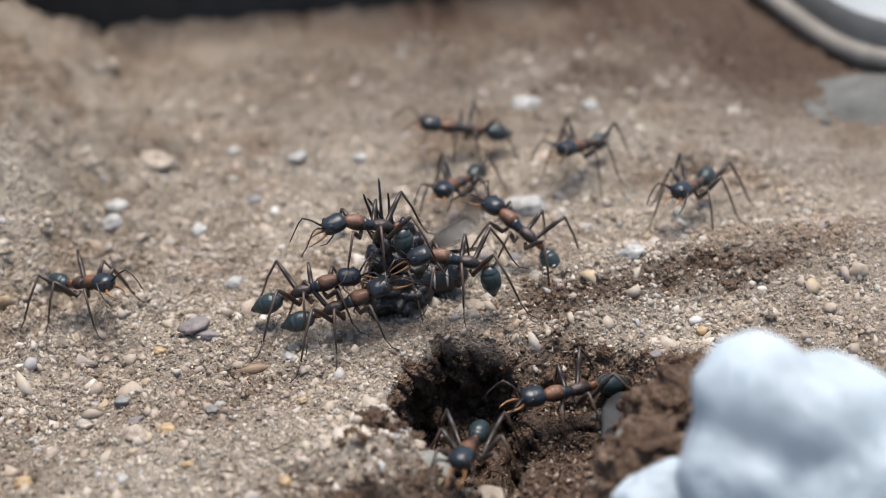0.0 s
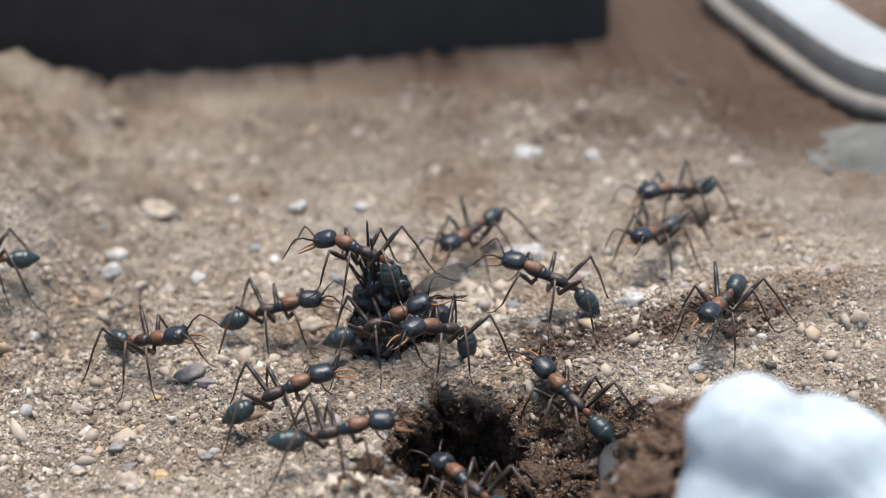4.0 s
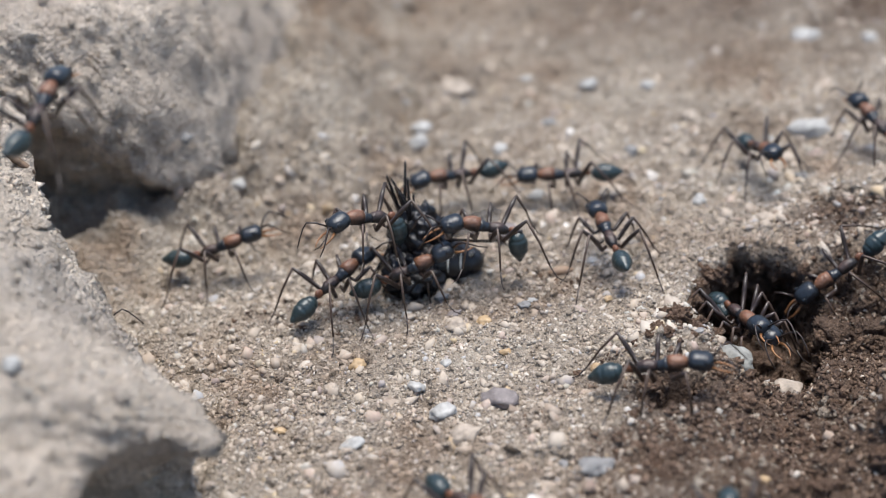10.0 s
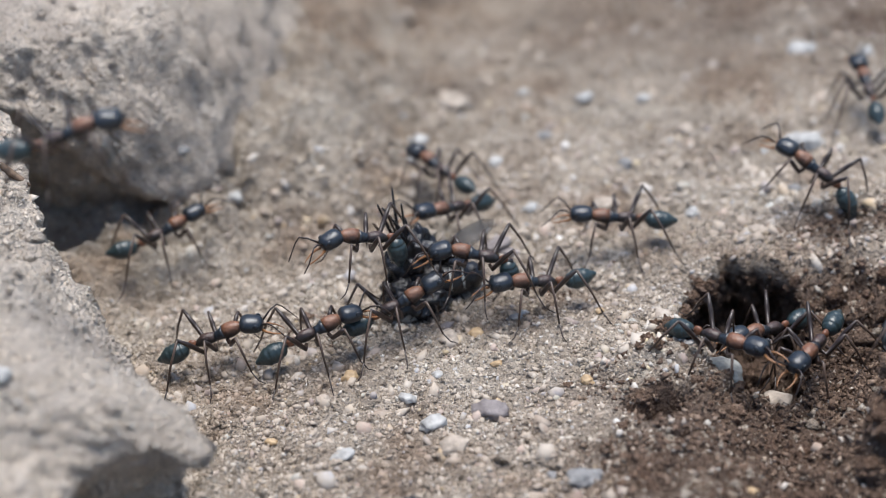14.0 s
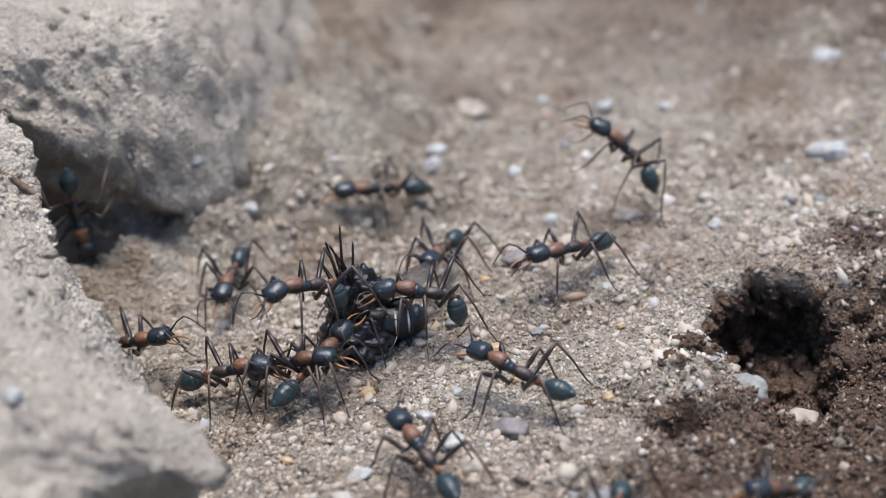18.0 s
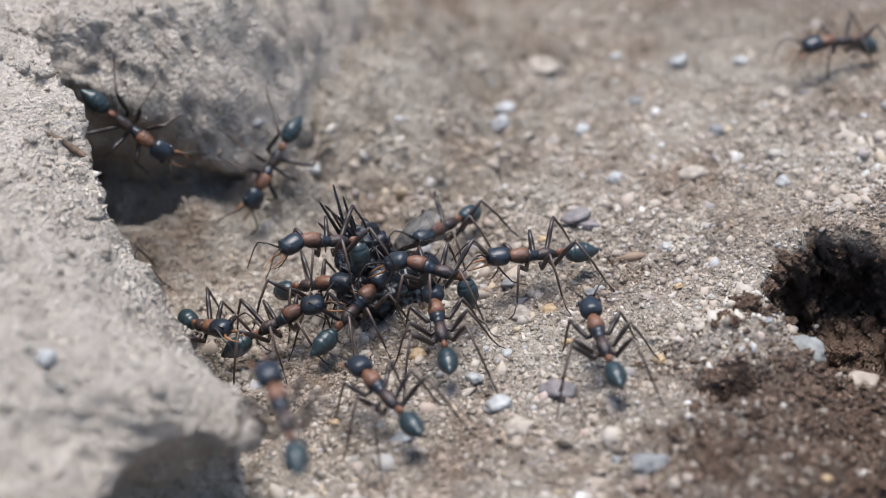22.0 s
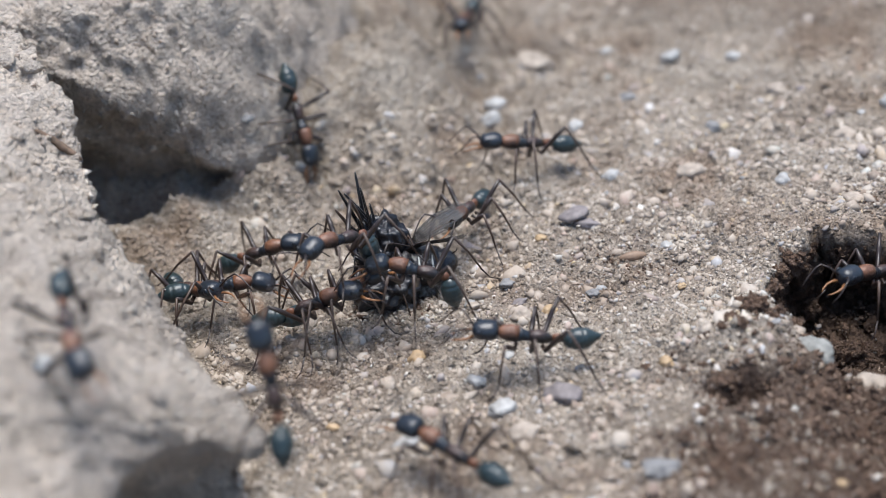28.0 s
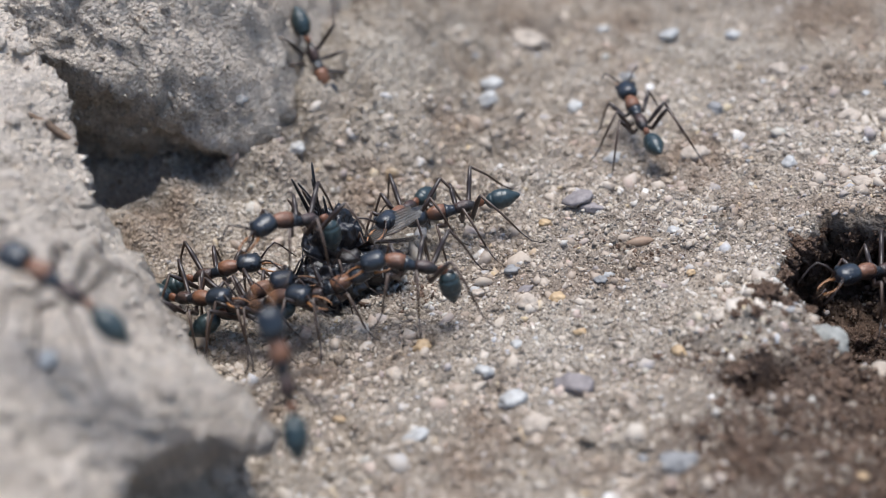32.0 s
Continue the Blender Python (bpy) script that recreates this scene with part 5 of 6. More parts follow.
            (2, pose(0.0189, 0.0121, 0.0002, 0, -7, -14)), (4.5, pose(0.0186, 0.0121, 0.0004, 0, -8, 7)),
            (5, pose(0.0164, 0.0120, 0.0001, 0, -8, 18)), (6, pose(0.0110, 0.0122, 0.0003, 0, -3, 14)),
            (7, pose(0.0057, 0.0097, 0.0002, 0, -6, -17)), (8, pose(-0.0017, 0.0049, 0.0001, 0, -9, -9)),
            (9, pose(-0.0021, 0.0048, 0.0001, 0, -9, -3)), (10, pose(-0.0039, 0.0036, -0.0000, 0, -7, 5)),
            (11, pose(-0.0034, 0.0028, -0.0001, 0, -8, -3)), (12, pose(-0.0029, 0.0023, -0.0000, 0, -7, -7)),
            (13, pose(-0.0034, 0.0010, 0.0001, 0, -8, -6)), (14, pose(-0.0040, 0.0002, 0.0001, 0, -6, 16)),
            (14.5, pose(-0.0047, 0.0004, -0.0000, 0, -5, 15)), (16.5, pose(-0.0055, -0.0010, -0.0000, 0, -8, 18)),
            (17, pose(-0.0057, -0.0029, 0.0001, 0, -4, 39)), (18, pose(-0.0112, -0.0046, 0.0001, 0, -2, 51)),
            (19, pose(-0.0129, -0.0030, -0.0000, 0, -5, 58)), (20, pose(-0.0127, -0.0027, 0.0000, 0, -7, 56)),
            (21, pose(-0.0123, -0.0021, 0.0001, 0, -4, 33)), (22, pose(-0.0122, -0.0025, 0.0001, 0, -5, 52)),
            (23, pose(-0.0126, -0.0032, -0.0001, 0, -4, 55)), (24, pose(-0.0132, -0.0037, -0.0003, 0, -5, 42)),
            (27, pose(-0.0116, -0.0028, 0.0001, 0, -5, 28)), (28, pose(-0.0137, -0.0004, 0.0003, 0, -3, 16)),
            (29, pose(-0.0123, 0.0018, 0.0001, 0, -8, -9)), (30, pose(-0.0129, 0.0002, 0.0002, 0, -6, 20)),
            (31, pose(-0.0141, -0.0011, 0.0003, 0, -5, 5)), (32, pose(-0.0147, -0.0016, 0.0005, 0, -6, 6)),
        ],
        "R": [
            (0, pose(0.0301, 0.0157, 0.0010, 0, -18, 138)), (1, pose(0.0332, 0.0154, 0.0010, 0, 3, 128)),
            (2, pose(0.0323, 0.0131, 0.0014, 0, -2, 158)), (4.5, pose(0.0323, 0.0132, 0.0021, 0, -15, 163)),
            (5, pose(0.0362, 0.0118, 0.0021, 0, -4, 160)), (6, pose(0.0367, 0.0188, 0.0005, 0, -21, 156)),
            (7, pose(0.0363, 0.0185, 0.0006, 0, -24, 151)), (8, pose(0.0354, 0.0136, 0.0014, 0, -1, 151)),
            (9, pose(0.0363, 0.0192, 0.0004, 0, 0, 115)), (10, pose(0.0369, 0.0201, 0.0002, 0, -6, 112)),
            (10.5, pose(0.0354, 0.0159, 0.0009, 0, -5, 152)), (11, pose(0.0340, 0.0117, 0.0016, 0, -5, -169)),
            (12, pose(0.0309, 0.0097, -0.0017, 0, 16, -168)), (13, pose(0.0315, 0.0105, 0.0012, 0, -5, 163)),
            (14, pose(0.0303, 0.0124, 0.0018, 0, -23, 151)), (14.5, pose(0.0281, 0.0105, 0.0010, 0, 0, 163)),
            (16.5, pose(0.0182, 0.0180, -0.0002, 0, -4, 156)), (17, pose(0.0140, 0.0199, 0.0016, 0, -20, 176)),
            (18, pose(0.0128, 0.0193, 0.0032, 0, -38, 178)), (19, pose(0.0128, 0.0194, 0.0035, 0, -42, 178)),
            (20, pose(0.0130, 0.0193, 0.0036, 0, -46, 178)), (20.5, pose(0.0149, 0.0232, 0.0019, 13, -24, 113)),
            (21, pose(0.0168, 0.0271, 0.0002, 0, -4, 59)), (21.33, pose(0.0205, 0.0296, 0.0002, 0, -4, 111)),
            (21.67, pose(0.0243, 0.0320, 0.0001, 0, -5, 162)), (22, pose(0.0281, 0.0345, 0.0001, 0, -5, -146)),
            (22.5, pose(0.0307, 0.0351, 0.0000, 0, -5, -99)), (23, pose(0.0333, 0.0358, 0.0000, 0, -5, -52)),
            (24, pose(0.0385, 0.0276, 0.0003, 0, -4, -41)), (32, pose(0.0368, 0.0282, 0.0003, 0, -6, -50)),
        ],
        "X": [
            (0, pose(0.0456, 0.0206, 0.0007, 0, -7, -122)), (0.5, pose(0.0457, 0.0213, 0.0005, 0, -8, -164)),
            (1, pose(0.0458, 0.0221, 0.0003, 0, -9, 155)), (1.5, pose(0.0463, 0.0227, 0.0002, -1, -7, -156)),
            (2, pose(0.0469, 0.0233, 0.0002, 0, -5, -108)), (4.5, pose(0.0448, 0.0080, 0.0009, 0, 3, -135)),
            (5, pose(0.0444, 0.0083, -0.0000, 0, 8, -158)), (6, pose(0.0412, 0.0053, -0.0000, 0, -3, -165)),
            (7, pose(0.0372, 0.0058, -0.0002, 0, -5, 162)), (8, pose(0.0359, 0.0055, -0.0018, 0, 9, 156)),
            (9, pose(0.0333, 0.0050, -0.0028, 0, 31, -171)), (10, pose(0.0326, 0.0043, -0.0026, 0, 37, -164)),
            (11, pose(0.0321, 0.0035, -0.0024, 0, 39, -161)), (12, pose(0.0308, 0.0016, -0.0033, 0, 33, -160)),
            (13, pose(0.0304, 0.0004, -0.0036, 0, 37, -161)), (14, pose(0.0278, -0.0049, -0.0029, 0, 5, -122)),
            (14.5, pose(0.0280, -0.0073, -0.0028, 0, -9, -105)), (16.5, pose(0.0234, -0.0156, -0.0025, 0, -9, -130)),
            (17, pose(0.0209, -0.0181, -0.0021, 0, -17, -143)), (18, pose(0.0200, -0.0217, -0.0018, 0, -24, -128)),
            (18.5, pose(0.0160, -0.0209, -0.0009, 4, -14, -172)), (19, pose(0.0121, -0.0202, 0.0001, 0, -4, 146)),
            (20, pose(0.0044, -0.0136, -0.0000, 0, -30, 161)), (21, pose(0.0055, -0.0131, 0.0001, 0, -23, 136)),
            (22, pose(0.0066, -0.0091, -0.0003, 0, -3, 105)), (23, pose(0.0055, -0.0054, -0.0001, 0, -4, 143)),
            (24, pose(0.0037, -0.0058, -0.0000, 0, -4, 170)), (27, pose(0.0011, -0.0066, -0.0003, 0, -7, -168)),
            (28, pose(0.0015, -0.0069, -0.0003, 0, -7, -173)), (29, pose(0.0058, -0.0059, -0.0002, 0, -5, 132)),
            (30, pose(0.0073, -0.0046, -0.0001, 0, -5, 108)), (31, pose(0.0079, 0.0054, 0.0002, 0, -7, 101)),
            (32, pose(0.0096, 0.0203, -0.0003, 0, -6, 106)),
        ],
        "W": [
            (0, pose(0.0321, 0.0003, -0.0037, 0, 4, -161)), (1, pose(0.0316, -0.0008, -0.0034, 0, 8, -166)),
            (2, pose(0.0313, -0.0005, -0.0036, 0, 2, -154)), (3.25, pose(0.0319, 0.0018, -0.0031, -3, -5, 158)),
            (4.5, pose(0.0324, 0.0040, -0.0026, 0, -12, 110)), (5, pose(0.0323, 0.0040, -0.0024, 0, -20, 125)),
            (6, pose(0.0310, 0.0012, -0.0042, 0, -5, 131)), (7, pose(0.0341, 0.0015, -0.0037, 0, -10, 72)),
            (8, pose(0.0236, -0.0109, -0.0028, 0, -4, 44)), (8.33, pose(0.0230, -0.0075, -0.0033, 0, -4, -10)),
            (8.67, pose(0.0225, -0.0040, -0.0039, 0, -4, -63)), (9, pose(0.0219, -0.0006, -0.0044, 0, -4, -116)),
            (10, pose(0.0214, 0.0004, -0.0041, 0, 2, -70)), (11, pose(0.0208, 0.0011, -0.0041, 0, 3, -70)),
            (12, pose(0.0179, 0.0007, -0.0020, 0, 13, -12)), (13, pose(0.0180, -0.0002, -0.0027, 0, 32, -31)),
            (14, pose(0.0192, -0.0058, -0.0008, 0, 9, -41)), (14.5, pose(0.0179, -0.0071, 0.0002, 0, 2, -74)),
            (16.5, pose(0.0112, -0.0143, -0.0001, 0, -10, -130)), (17, pose(0.0104, -0.0177, 0.0001, 0, -5, -102)),
            (18, pose(0.0098, -0.0234, -0.0001, 0, -4, -101)), (19, pose(0.0078, -0.0331, 0.0003, 0, -6, -101)),
            (32, pose(0.0051, -0.0346, 0.0004, 0, -5, -105)),
        ],
        "Y": [
            (0, pose(0.0231, -0.0056, -0.0035, 0, -13, -107)), (1, pose(0.0225, -0.0071, -0.0028, 0, -22, -105)),
            (2, pose(0.0229, -0.0055, -0.0037, 0, -13, -104)), (2.83, pose(0.0233, -0.0053, -0.0037, 8, -8, -159)),
            (3.67, pose(0.0237, -0.0051, -0.0037, 8, 2, 148)), (4.5, pose(0.0241, -0.0050, -0.0037, 0, 7, 95)),
            (5, pose(0.0246, -0.0048, -0.0038, 0, 4, 94)), (6, pose(0.0219, -0.0046, -0.0037, 0, 1, 109)),
            (7, pose(0.0176, -0.0137, -0.0002, 0, -8, 52)), (8, pose(0.0170, -0.0085, -0.0000, 0, -13, 15)),
            (9, pose(0.0175, -0.0058, 0.0002, 0, -7, 81)), (10, pose(0.0126, 0.0058, -0.0000, 0, -3, 103)),
            (11, pose(0.0117, 0.0011, -0.0000, 0, -4, 159)), (12, pose(0.0089, 0.0011, -0.0000, 0, -7, 173)),
            (13, pose(0.0085, 0.0009, -0.0000, 0, -6, -172)), (14, pose(0.0077, 0.0022, -0.0001, 0, -6, -159)),
            (14.5, pose(0.0069, 0.0020, 0.0000, 0, -6, -146)), (16.5, pose(0.0118, 0.0004, -0.0000, 0, -3, -159)),
            (17, pose(0.0112, -0.0046, 0.0006, 0, 0, 177)), (18, pose(0.0042, -0.0076, -0.0001, 0, -6, 148)),
            (19, pose(-0.0035, -0.0072, -0.0004, 0, -9, 155)), (20, pose(-0.0054, -0.0055, -0.0002, 0, -8, 123)),
            (21, pose(-0.0050, -0.0057, -0.0002, 0, -11, 113)), (22, pose(-0.0052, -0.0053, -0.0002, 0, -8, 103)),
            (23, pose(-0.0045, -0.0084, -0.0000, 0, -6, 119)), (24, pose(-0.0070, -0.0093, -0.0000, 0, -7, 164)),
            (25, pose(-0.0098, -0.0067, 0.0002, 0, -7, 107)), (26, pose(-0.0126, -0.0041, 0.0003, 0, -8, 50)),
            (27, pose(-0.0154, -0.0015, 0.0005, 0, -8, -8)), (28, pose(-0.0151, -0.0016, 0.0006, 0, -8, -1)),
            (29, pose(-0.0158, 0.0007, 0.0002, 0, -8, 15)), (30, pose(-0.0155, 0.0001, 0.0003, 0, -6, -48)),
            (31, pose(-0.0190, -0.0011, 0.0003, 0, -10, -23)), (32, pose(-0.0186, -0.0017, 0.0002, 0, -11, -19)),
        ],
        "P": [
            (0, pose(-0.0063, -0.0180, 0.0002, 0, -5, -1)), (2, pose(-0.0032, -0.0147, -0.0003, 0, -6, -10)),
            (2.5, pose(-0.0020, -0.0127, -0.0001, 0, -6, -10)), (4.5, pose(0.0132, 0.0068, 0.0001, 0, -6, 9)),
            (5, pose(0.0135, 0.0046, -0.0002, 0, -5, 12)), (6, pose(0.0131, 0.0021, -0.0001, 0, -5, -1)),
            (7, pose(0.0110, -0.0019, -0.0001, 0, -6, 47)), (8, pose(0.0085, -0.0042, -0.0001, 0, -7, 9)),
            (9, pose(0.0054, -0.0045, -0.0001, 0, -5, 65)), (9.5, pose(0.0057, -0.0065, -0.0004, 0, -4, 3)),
            (10, pose(0.0132, -0.0112, -0.0005, 0, 5, -8)), (11, pose(0.0276, -0.0123, -0.0028, 0, -8, 57)),
            (11.5, pose(0.0301, -0.0126, -0.0012, -4, -15, -4)), (12, pose(0.0325, -0.0129, 0.0004, 0, -22, -67)),
            (16.5, pose(0.0342, -0.0111, 0.0014, 0, 12, -24)), (21.75, pose(0.0321, -0.0052, -0.0014, -6, 3, -89)),
            (27, pose(0.0301, 0.0008, -0.0042, 0, -7, -153)), (28, pose(0.0263, 0.0026, -0.0040, 0, -10, -141)),
            (29, pose(0.0281, 0.0000, -0.0039, 0, -5, -151)), (30, pose(0.0262, 0.0001, -0.0042, 0, -7, -143)),
            (31, pose(0.0256, -0.0007, -0.0046, 0, -11, -163)), (32, pose(0.0256, 0.0015, -0.0042, 0, -7, -149)),
        ],
        "S": [
            (0, pose(-0.0198, -0.0081, 0.0001, 0, 10, -7)), (5, pose(-0.0199, -0.0027, 0.0002, 0, -2, -22)),
            (6, pose(-0.0213, -0.0051, 0.0002, 0, 12, -5)), (6.5, pose(-0.0174, -0.0090, 0.0003, 0, -5, -31)),
            (7, pose(-0.0100, -0.0114, 0.0000, 0, -1, -24)), (8, pose(-0.0090, -0.0135, 0.0004, 0, -5, -44)),
            (9, pose(-0.0048, -0.0186, 0.0003, 0, -2, -51)), (10, pose(0.0005, -0.0248, -0.0001, 0, -7, -54)),
            (11, pose(-0.0008, -0.0288, 0.0004, 0, -5, -57)), (12.17, pose(-0.0001, -0.0283, 0.0003, -1, -6, -115)),
            (13.33, pose(0.0005, -0.0278, 0.0002, -1, -7, -173)), (14.5, pose(0.0012, -0.0274, 0.0000, 0, -7, 129)),
            (16.5, pose(-0.0013, -0.0159, -0.0002, 0, -6, 123)), (17, pose(-0.0022, -0.0165, -0.0002, 0, -5, 122)),
            (18, pose(-0.0025, -0.0160, -0.0003, 0, -8, 122)), (19, pose(-0.0031, -0.0158, -0.0003, 0, -7, 123)),
            (20, pose(-0.0038, -0.0162, -0.0004, 0, -4, 122)), (21, pose(-0.0071, -0.0151, 0.0004, 0, -6, 129)),
            (22, pose(-0.0079, -0.0143, 0.0006, 0, -5, 129)), (23, pose(-0.0072, -0.0149, 0.0006, 0, -5, 131)),
            (24, pose(-0.0055, -0.0146, 0.0000, 0, -5, 117)), (27, pose(-0.0050, -0.0191, 0.0007, 0, -31, 163)),
            (28, pose(-0.0034, -0.0196, 0.0002, 0, -6, 147)), (29, pose(-0.0035, -0.0224, 0.0002, 0, -7, -171)),
            (30, pose(-0.0028, -0.0275, 0.0001, 0, -6, -160)), (32, pose(-0.0031, -0.0298, 0.0003, 0, -8, -158)),
        ],
        "Z": [
            (0, pose(0.0101, -0.0409, 0.0089, 0, -8, 100)), (20, pose(-0.0090, -0.0422, 0.0090, 0, -10, 109)),
            (21, pose(-0.0083, -0.0384, 0.0089, 0, -8, 109)), (22, pose(-0.0110, -0.0272, 0.0090, 0, -5, 112)),
            (23, pose(-0.0126, -0.0217, 0.0099, 0, -45, 112)), (24, pose(-0.0130, -0.0198, 0.0104, 0, -57, 112)),
            (27, pose(-0.0126, -0.0220, 0.0098, 0, -47, 101)), (28, pose(-0.0131, -0.0215, 0.0101, 0, -55, 101)),
            (29, pose(-0.0125, -0.0226, 0.0094, 0, -32, 97)), (30, pose(-0.0129, -0.0224, 0.0094, 0, -34, 101)),
            (31, pose(-0.0132, -0.0210, 0.0103, 0, -54, 101)), (32, pose(-0.0132, -0.0211, 0.0102, 0, -54, 103)),
        ],
        "U": [
            (0, pose(-0.0850, -0.0150, 0.0220, 0, 0, 0)), (21, pose(-0.0600, -0.0200, 0.0220, 0, 0, 0)),
            (22.3, pose(-0.0341, -0.0293, 0.0206, -12, 11, 19)), (23, pose(-0.0221, -0.0293, 0.0166, -12, 11, 19)),
            (23.5, pose(-0.0213, -0.0303, 0.0168, -12, 9, 20)), (24, pose(-0.0207, -0.0308, 0.0168, -12, 7, 21)),
            (24.5, pose(-0.0193, -0.0323, 0.0162, -8, 26, 7)), (25, pose(-0.0203, -0.0275, 0.0174, -8, 13, -22)),
            (25.5, pose(-0.0212, -0.0226, 0.0176, -1, 2, -51)), (26, pose(-0.0221, -0.0178, 0.0178, 10, -4, -81)),
            (26.5, pose(-0.0231, -0.0130, 0.0170, 22, -4, -111)), (27, pose(-0.0241, -0.0149, 0.0159, 22, 14, -112)),
            (27.5, pose(-0.0234, -0.0221, 0.0179, 22, 9, -112)), (28, pose(-0.0226, -0.0229, 0.0169, 24, 26, -64)),
            (28.5, pose(-0.0218, -0.0234, 0.0156, 14, 18, -37)), (29, pose(-0.0223, -0.0227, 0.0159, 8, 4, -28)),
            (29.6, pose(-0.0228, -0.0214, 0.0155, 5, -8, -21)), (29.73, pose(-0.0228, -0.0226, 0.0162, 22, 7, -77)),
            (29.86, pose(-0.0229, -0.0237, 0.0168, 18, 29, -135)), (30, pose(-0.0230, -0.0249, 0.0174, -3, 7, 165)),
            (30.5, pose(-0.0236, -0.0242, 0.0176, -5, -11, 162)), (31, pose(-0.0236, -0.0240, 0.0177, -8, -17, 155)),
            (31.5, pose(-0.0235, -0.0238, 0.0176, -10, -18, 153)), (32, pose(-0.0234, -0.0236, 0.0177, -11, -18, 151)),
        ],
        "V": [
            (0, pose(0.0826, 0.0359, 0.0002, 0, -4, -175)), (12, pose(0.0478, 0.0277, 0.0003, 0, -7, -162)),
            (13, pose(0.0432, 0.0285, 0.0003, 0, -7, 145)), (14, pose(0.0386, 0.0294, 0.0004, 0, -6, 93)),
            (14.5, pose(0.0373, 0.0284, 0.0005, 0, -8, 131)), (15.5, pose(0.0257, 0.0311, 0.0005, -1, -6, 178)),
            (16.5, pose(0.0141, 0.0338, 0.0004, 0, -4, -135)), (17, pose(0.0086, 0.0282, 0.0005, 0, 9, -150)),
            (18, pose(-0.0069, 0.0225, 0.0001, 0, -2, -157)), (19, pose(-0.0128, 0.0211, 0.0008, 0, -5, -144)),
            (20, pose(-0.0134, 0.0217, 0.0031, 0, -1, -160)), (20.5, pose(-0.0170, 0.0230, 0.0048, -51, 11, -148)),
            (21, pose(-0.0203, 0.0228, 0.0073, 76, 152, 30)), (22, pose(-0.0222, 0.0192, 0.0067, -85, 36, -143)),
            (23, pose(-0.0214, 0.0221, 0.0075, 87, 136, 43)), (24, pose(-0.0213, 0.0220, 0.0064, -73, 26, -105)),
            (27, pose(-0.0208, 0.0242, 0.0075, -63, 64, -92)), (28, pose(-0.0211, 0.0238, 0.0071, -59, 64, -89)),
            (29, pose(-0.0213, 0.0238, 0.0104, -83, 60, -115)), (30, pose(-0.0217, 0.0219, 0.0113, 78, 129, 48)),
            (31, pose(-0.0205, 0.0279, 0.0091, -32, 64, -60)), (32, pose(-0.0186, 0.0308, 0.0070, 0, 64, -62)),
        ],
        "O": [
            (0, pose(-0.0780, 0.0580, 0.0250, 0, 0, 0)), (24, pose(-0.0620, 0.0600, 0.0260, 0, 0, 0)),
            (25.4, pose(-0.0320, 0.0620, 0.0240, 0, 0, 0)), (26.5, pose(-0.0115, 0.0320, 0.0061, 0, 0, -31)),
            (27, pose(-0.0077, 0.0319, 0.0031, 0, 23, -4)), (27.5, pose(-0.0071, 0.0418, 0.0009, -5, 12, -51)),
            (28, pose(-0.0056, 0.0463, 0.0012, 0, 1, -97)), (29, pose(-0.0085, 0.0561, 0.0041, 0, 13, -98)),
            (32, pose(-0.0079, 0.0554, 0.0028, 0, 11, -98)),
        ],
    }


PREY_ROWS = [
    (0, pose(0.0204, 0.0148, 0.0, 0, -1, -5)), (1, pose(0.0197, 0.0160, 0.0, 1, -4, -1)),
    (2, pose(0.0219, 0.0163, 0.0, 3, -2, -10)), (4.5, pose(0.0186, 0.0161, 0.0, 4, -0, -12)),
    (5, pose(0.0172, 0.0146, 0.0, -0, 1, -2)), (6, pose(0.0116, 0.0132, 0.0, 1, 4, -8)),
    (7, pose(0.0056, 0.0124, 0.0, 2, 2, -5)), (8, pose(0.0005, 0.0092, 0.0, 2, 1, -11)),
    (9, pose(-0.0016, 0.0089, 0.0, -4, 4, -12)), (10, pose(-0.0029, 0.0083, 0.0, 2, 4, -9)),
    (11, pose(-0.0024, 0.0079, 0.0, 3, -1, -2)), (12, pose(-0.0025, 0.0065, 0.0, -0, 4, 4)),
    (13, pose(-0.0024, 0.0062, 0.0, -3, -4, 10)), (14, pose(-0.0023, 0.0066, 0.0, 4, -1, 2)),
    (14.5, pose(-0.0027, 0.0066, 0.0, -2, 0, 3)), (16.5, pose(-0.0039, 0.0052, 0.0, -1, 1, 0)),
    (17, pose(-0.0039, 0.0044, 0.0, 3, 2, 2)), (18, pose(-0.0085, 0.0034, 0.0, 3, 5, 9)),
    (19, pose(-0.0111, 0.0028, 0.0, -3, 4, 9)), (20, pose(-0.0110, 0.0018, 0.0, 3, 1, 15)),
    (21, pose(-0.0111, 0.0030, 0.0, -2, 3, 14)), (22, pose(-0.0115, 0.0044, 0.0, -2, -4, 11)),
    (23, pose(-0.0100, 0.0029, 0.0, 4, -4, 14)), (24, pose(-0.0106, 0.0023, 0.0, -1, -3, 15)),
    (27, pose(-0.0089, 0.0023, 0.0, 2, 4, 7)), (28, pose(-0.0100, 0.0056, 0.0, 1, -3, 1)),
    (29, pose(-0.0093, 0.0059, 0.0, -1, 4, 2)), (30, pose(-0.0122, 0.0071, 0.0, 0, 5, 10)),
    (31, pose(-0.0136, 0.0054, 0.0, -3, 1, 3)), (32, pose(-0.0139, 0.0048, 0.0, -2, -1, -6)),
]


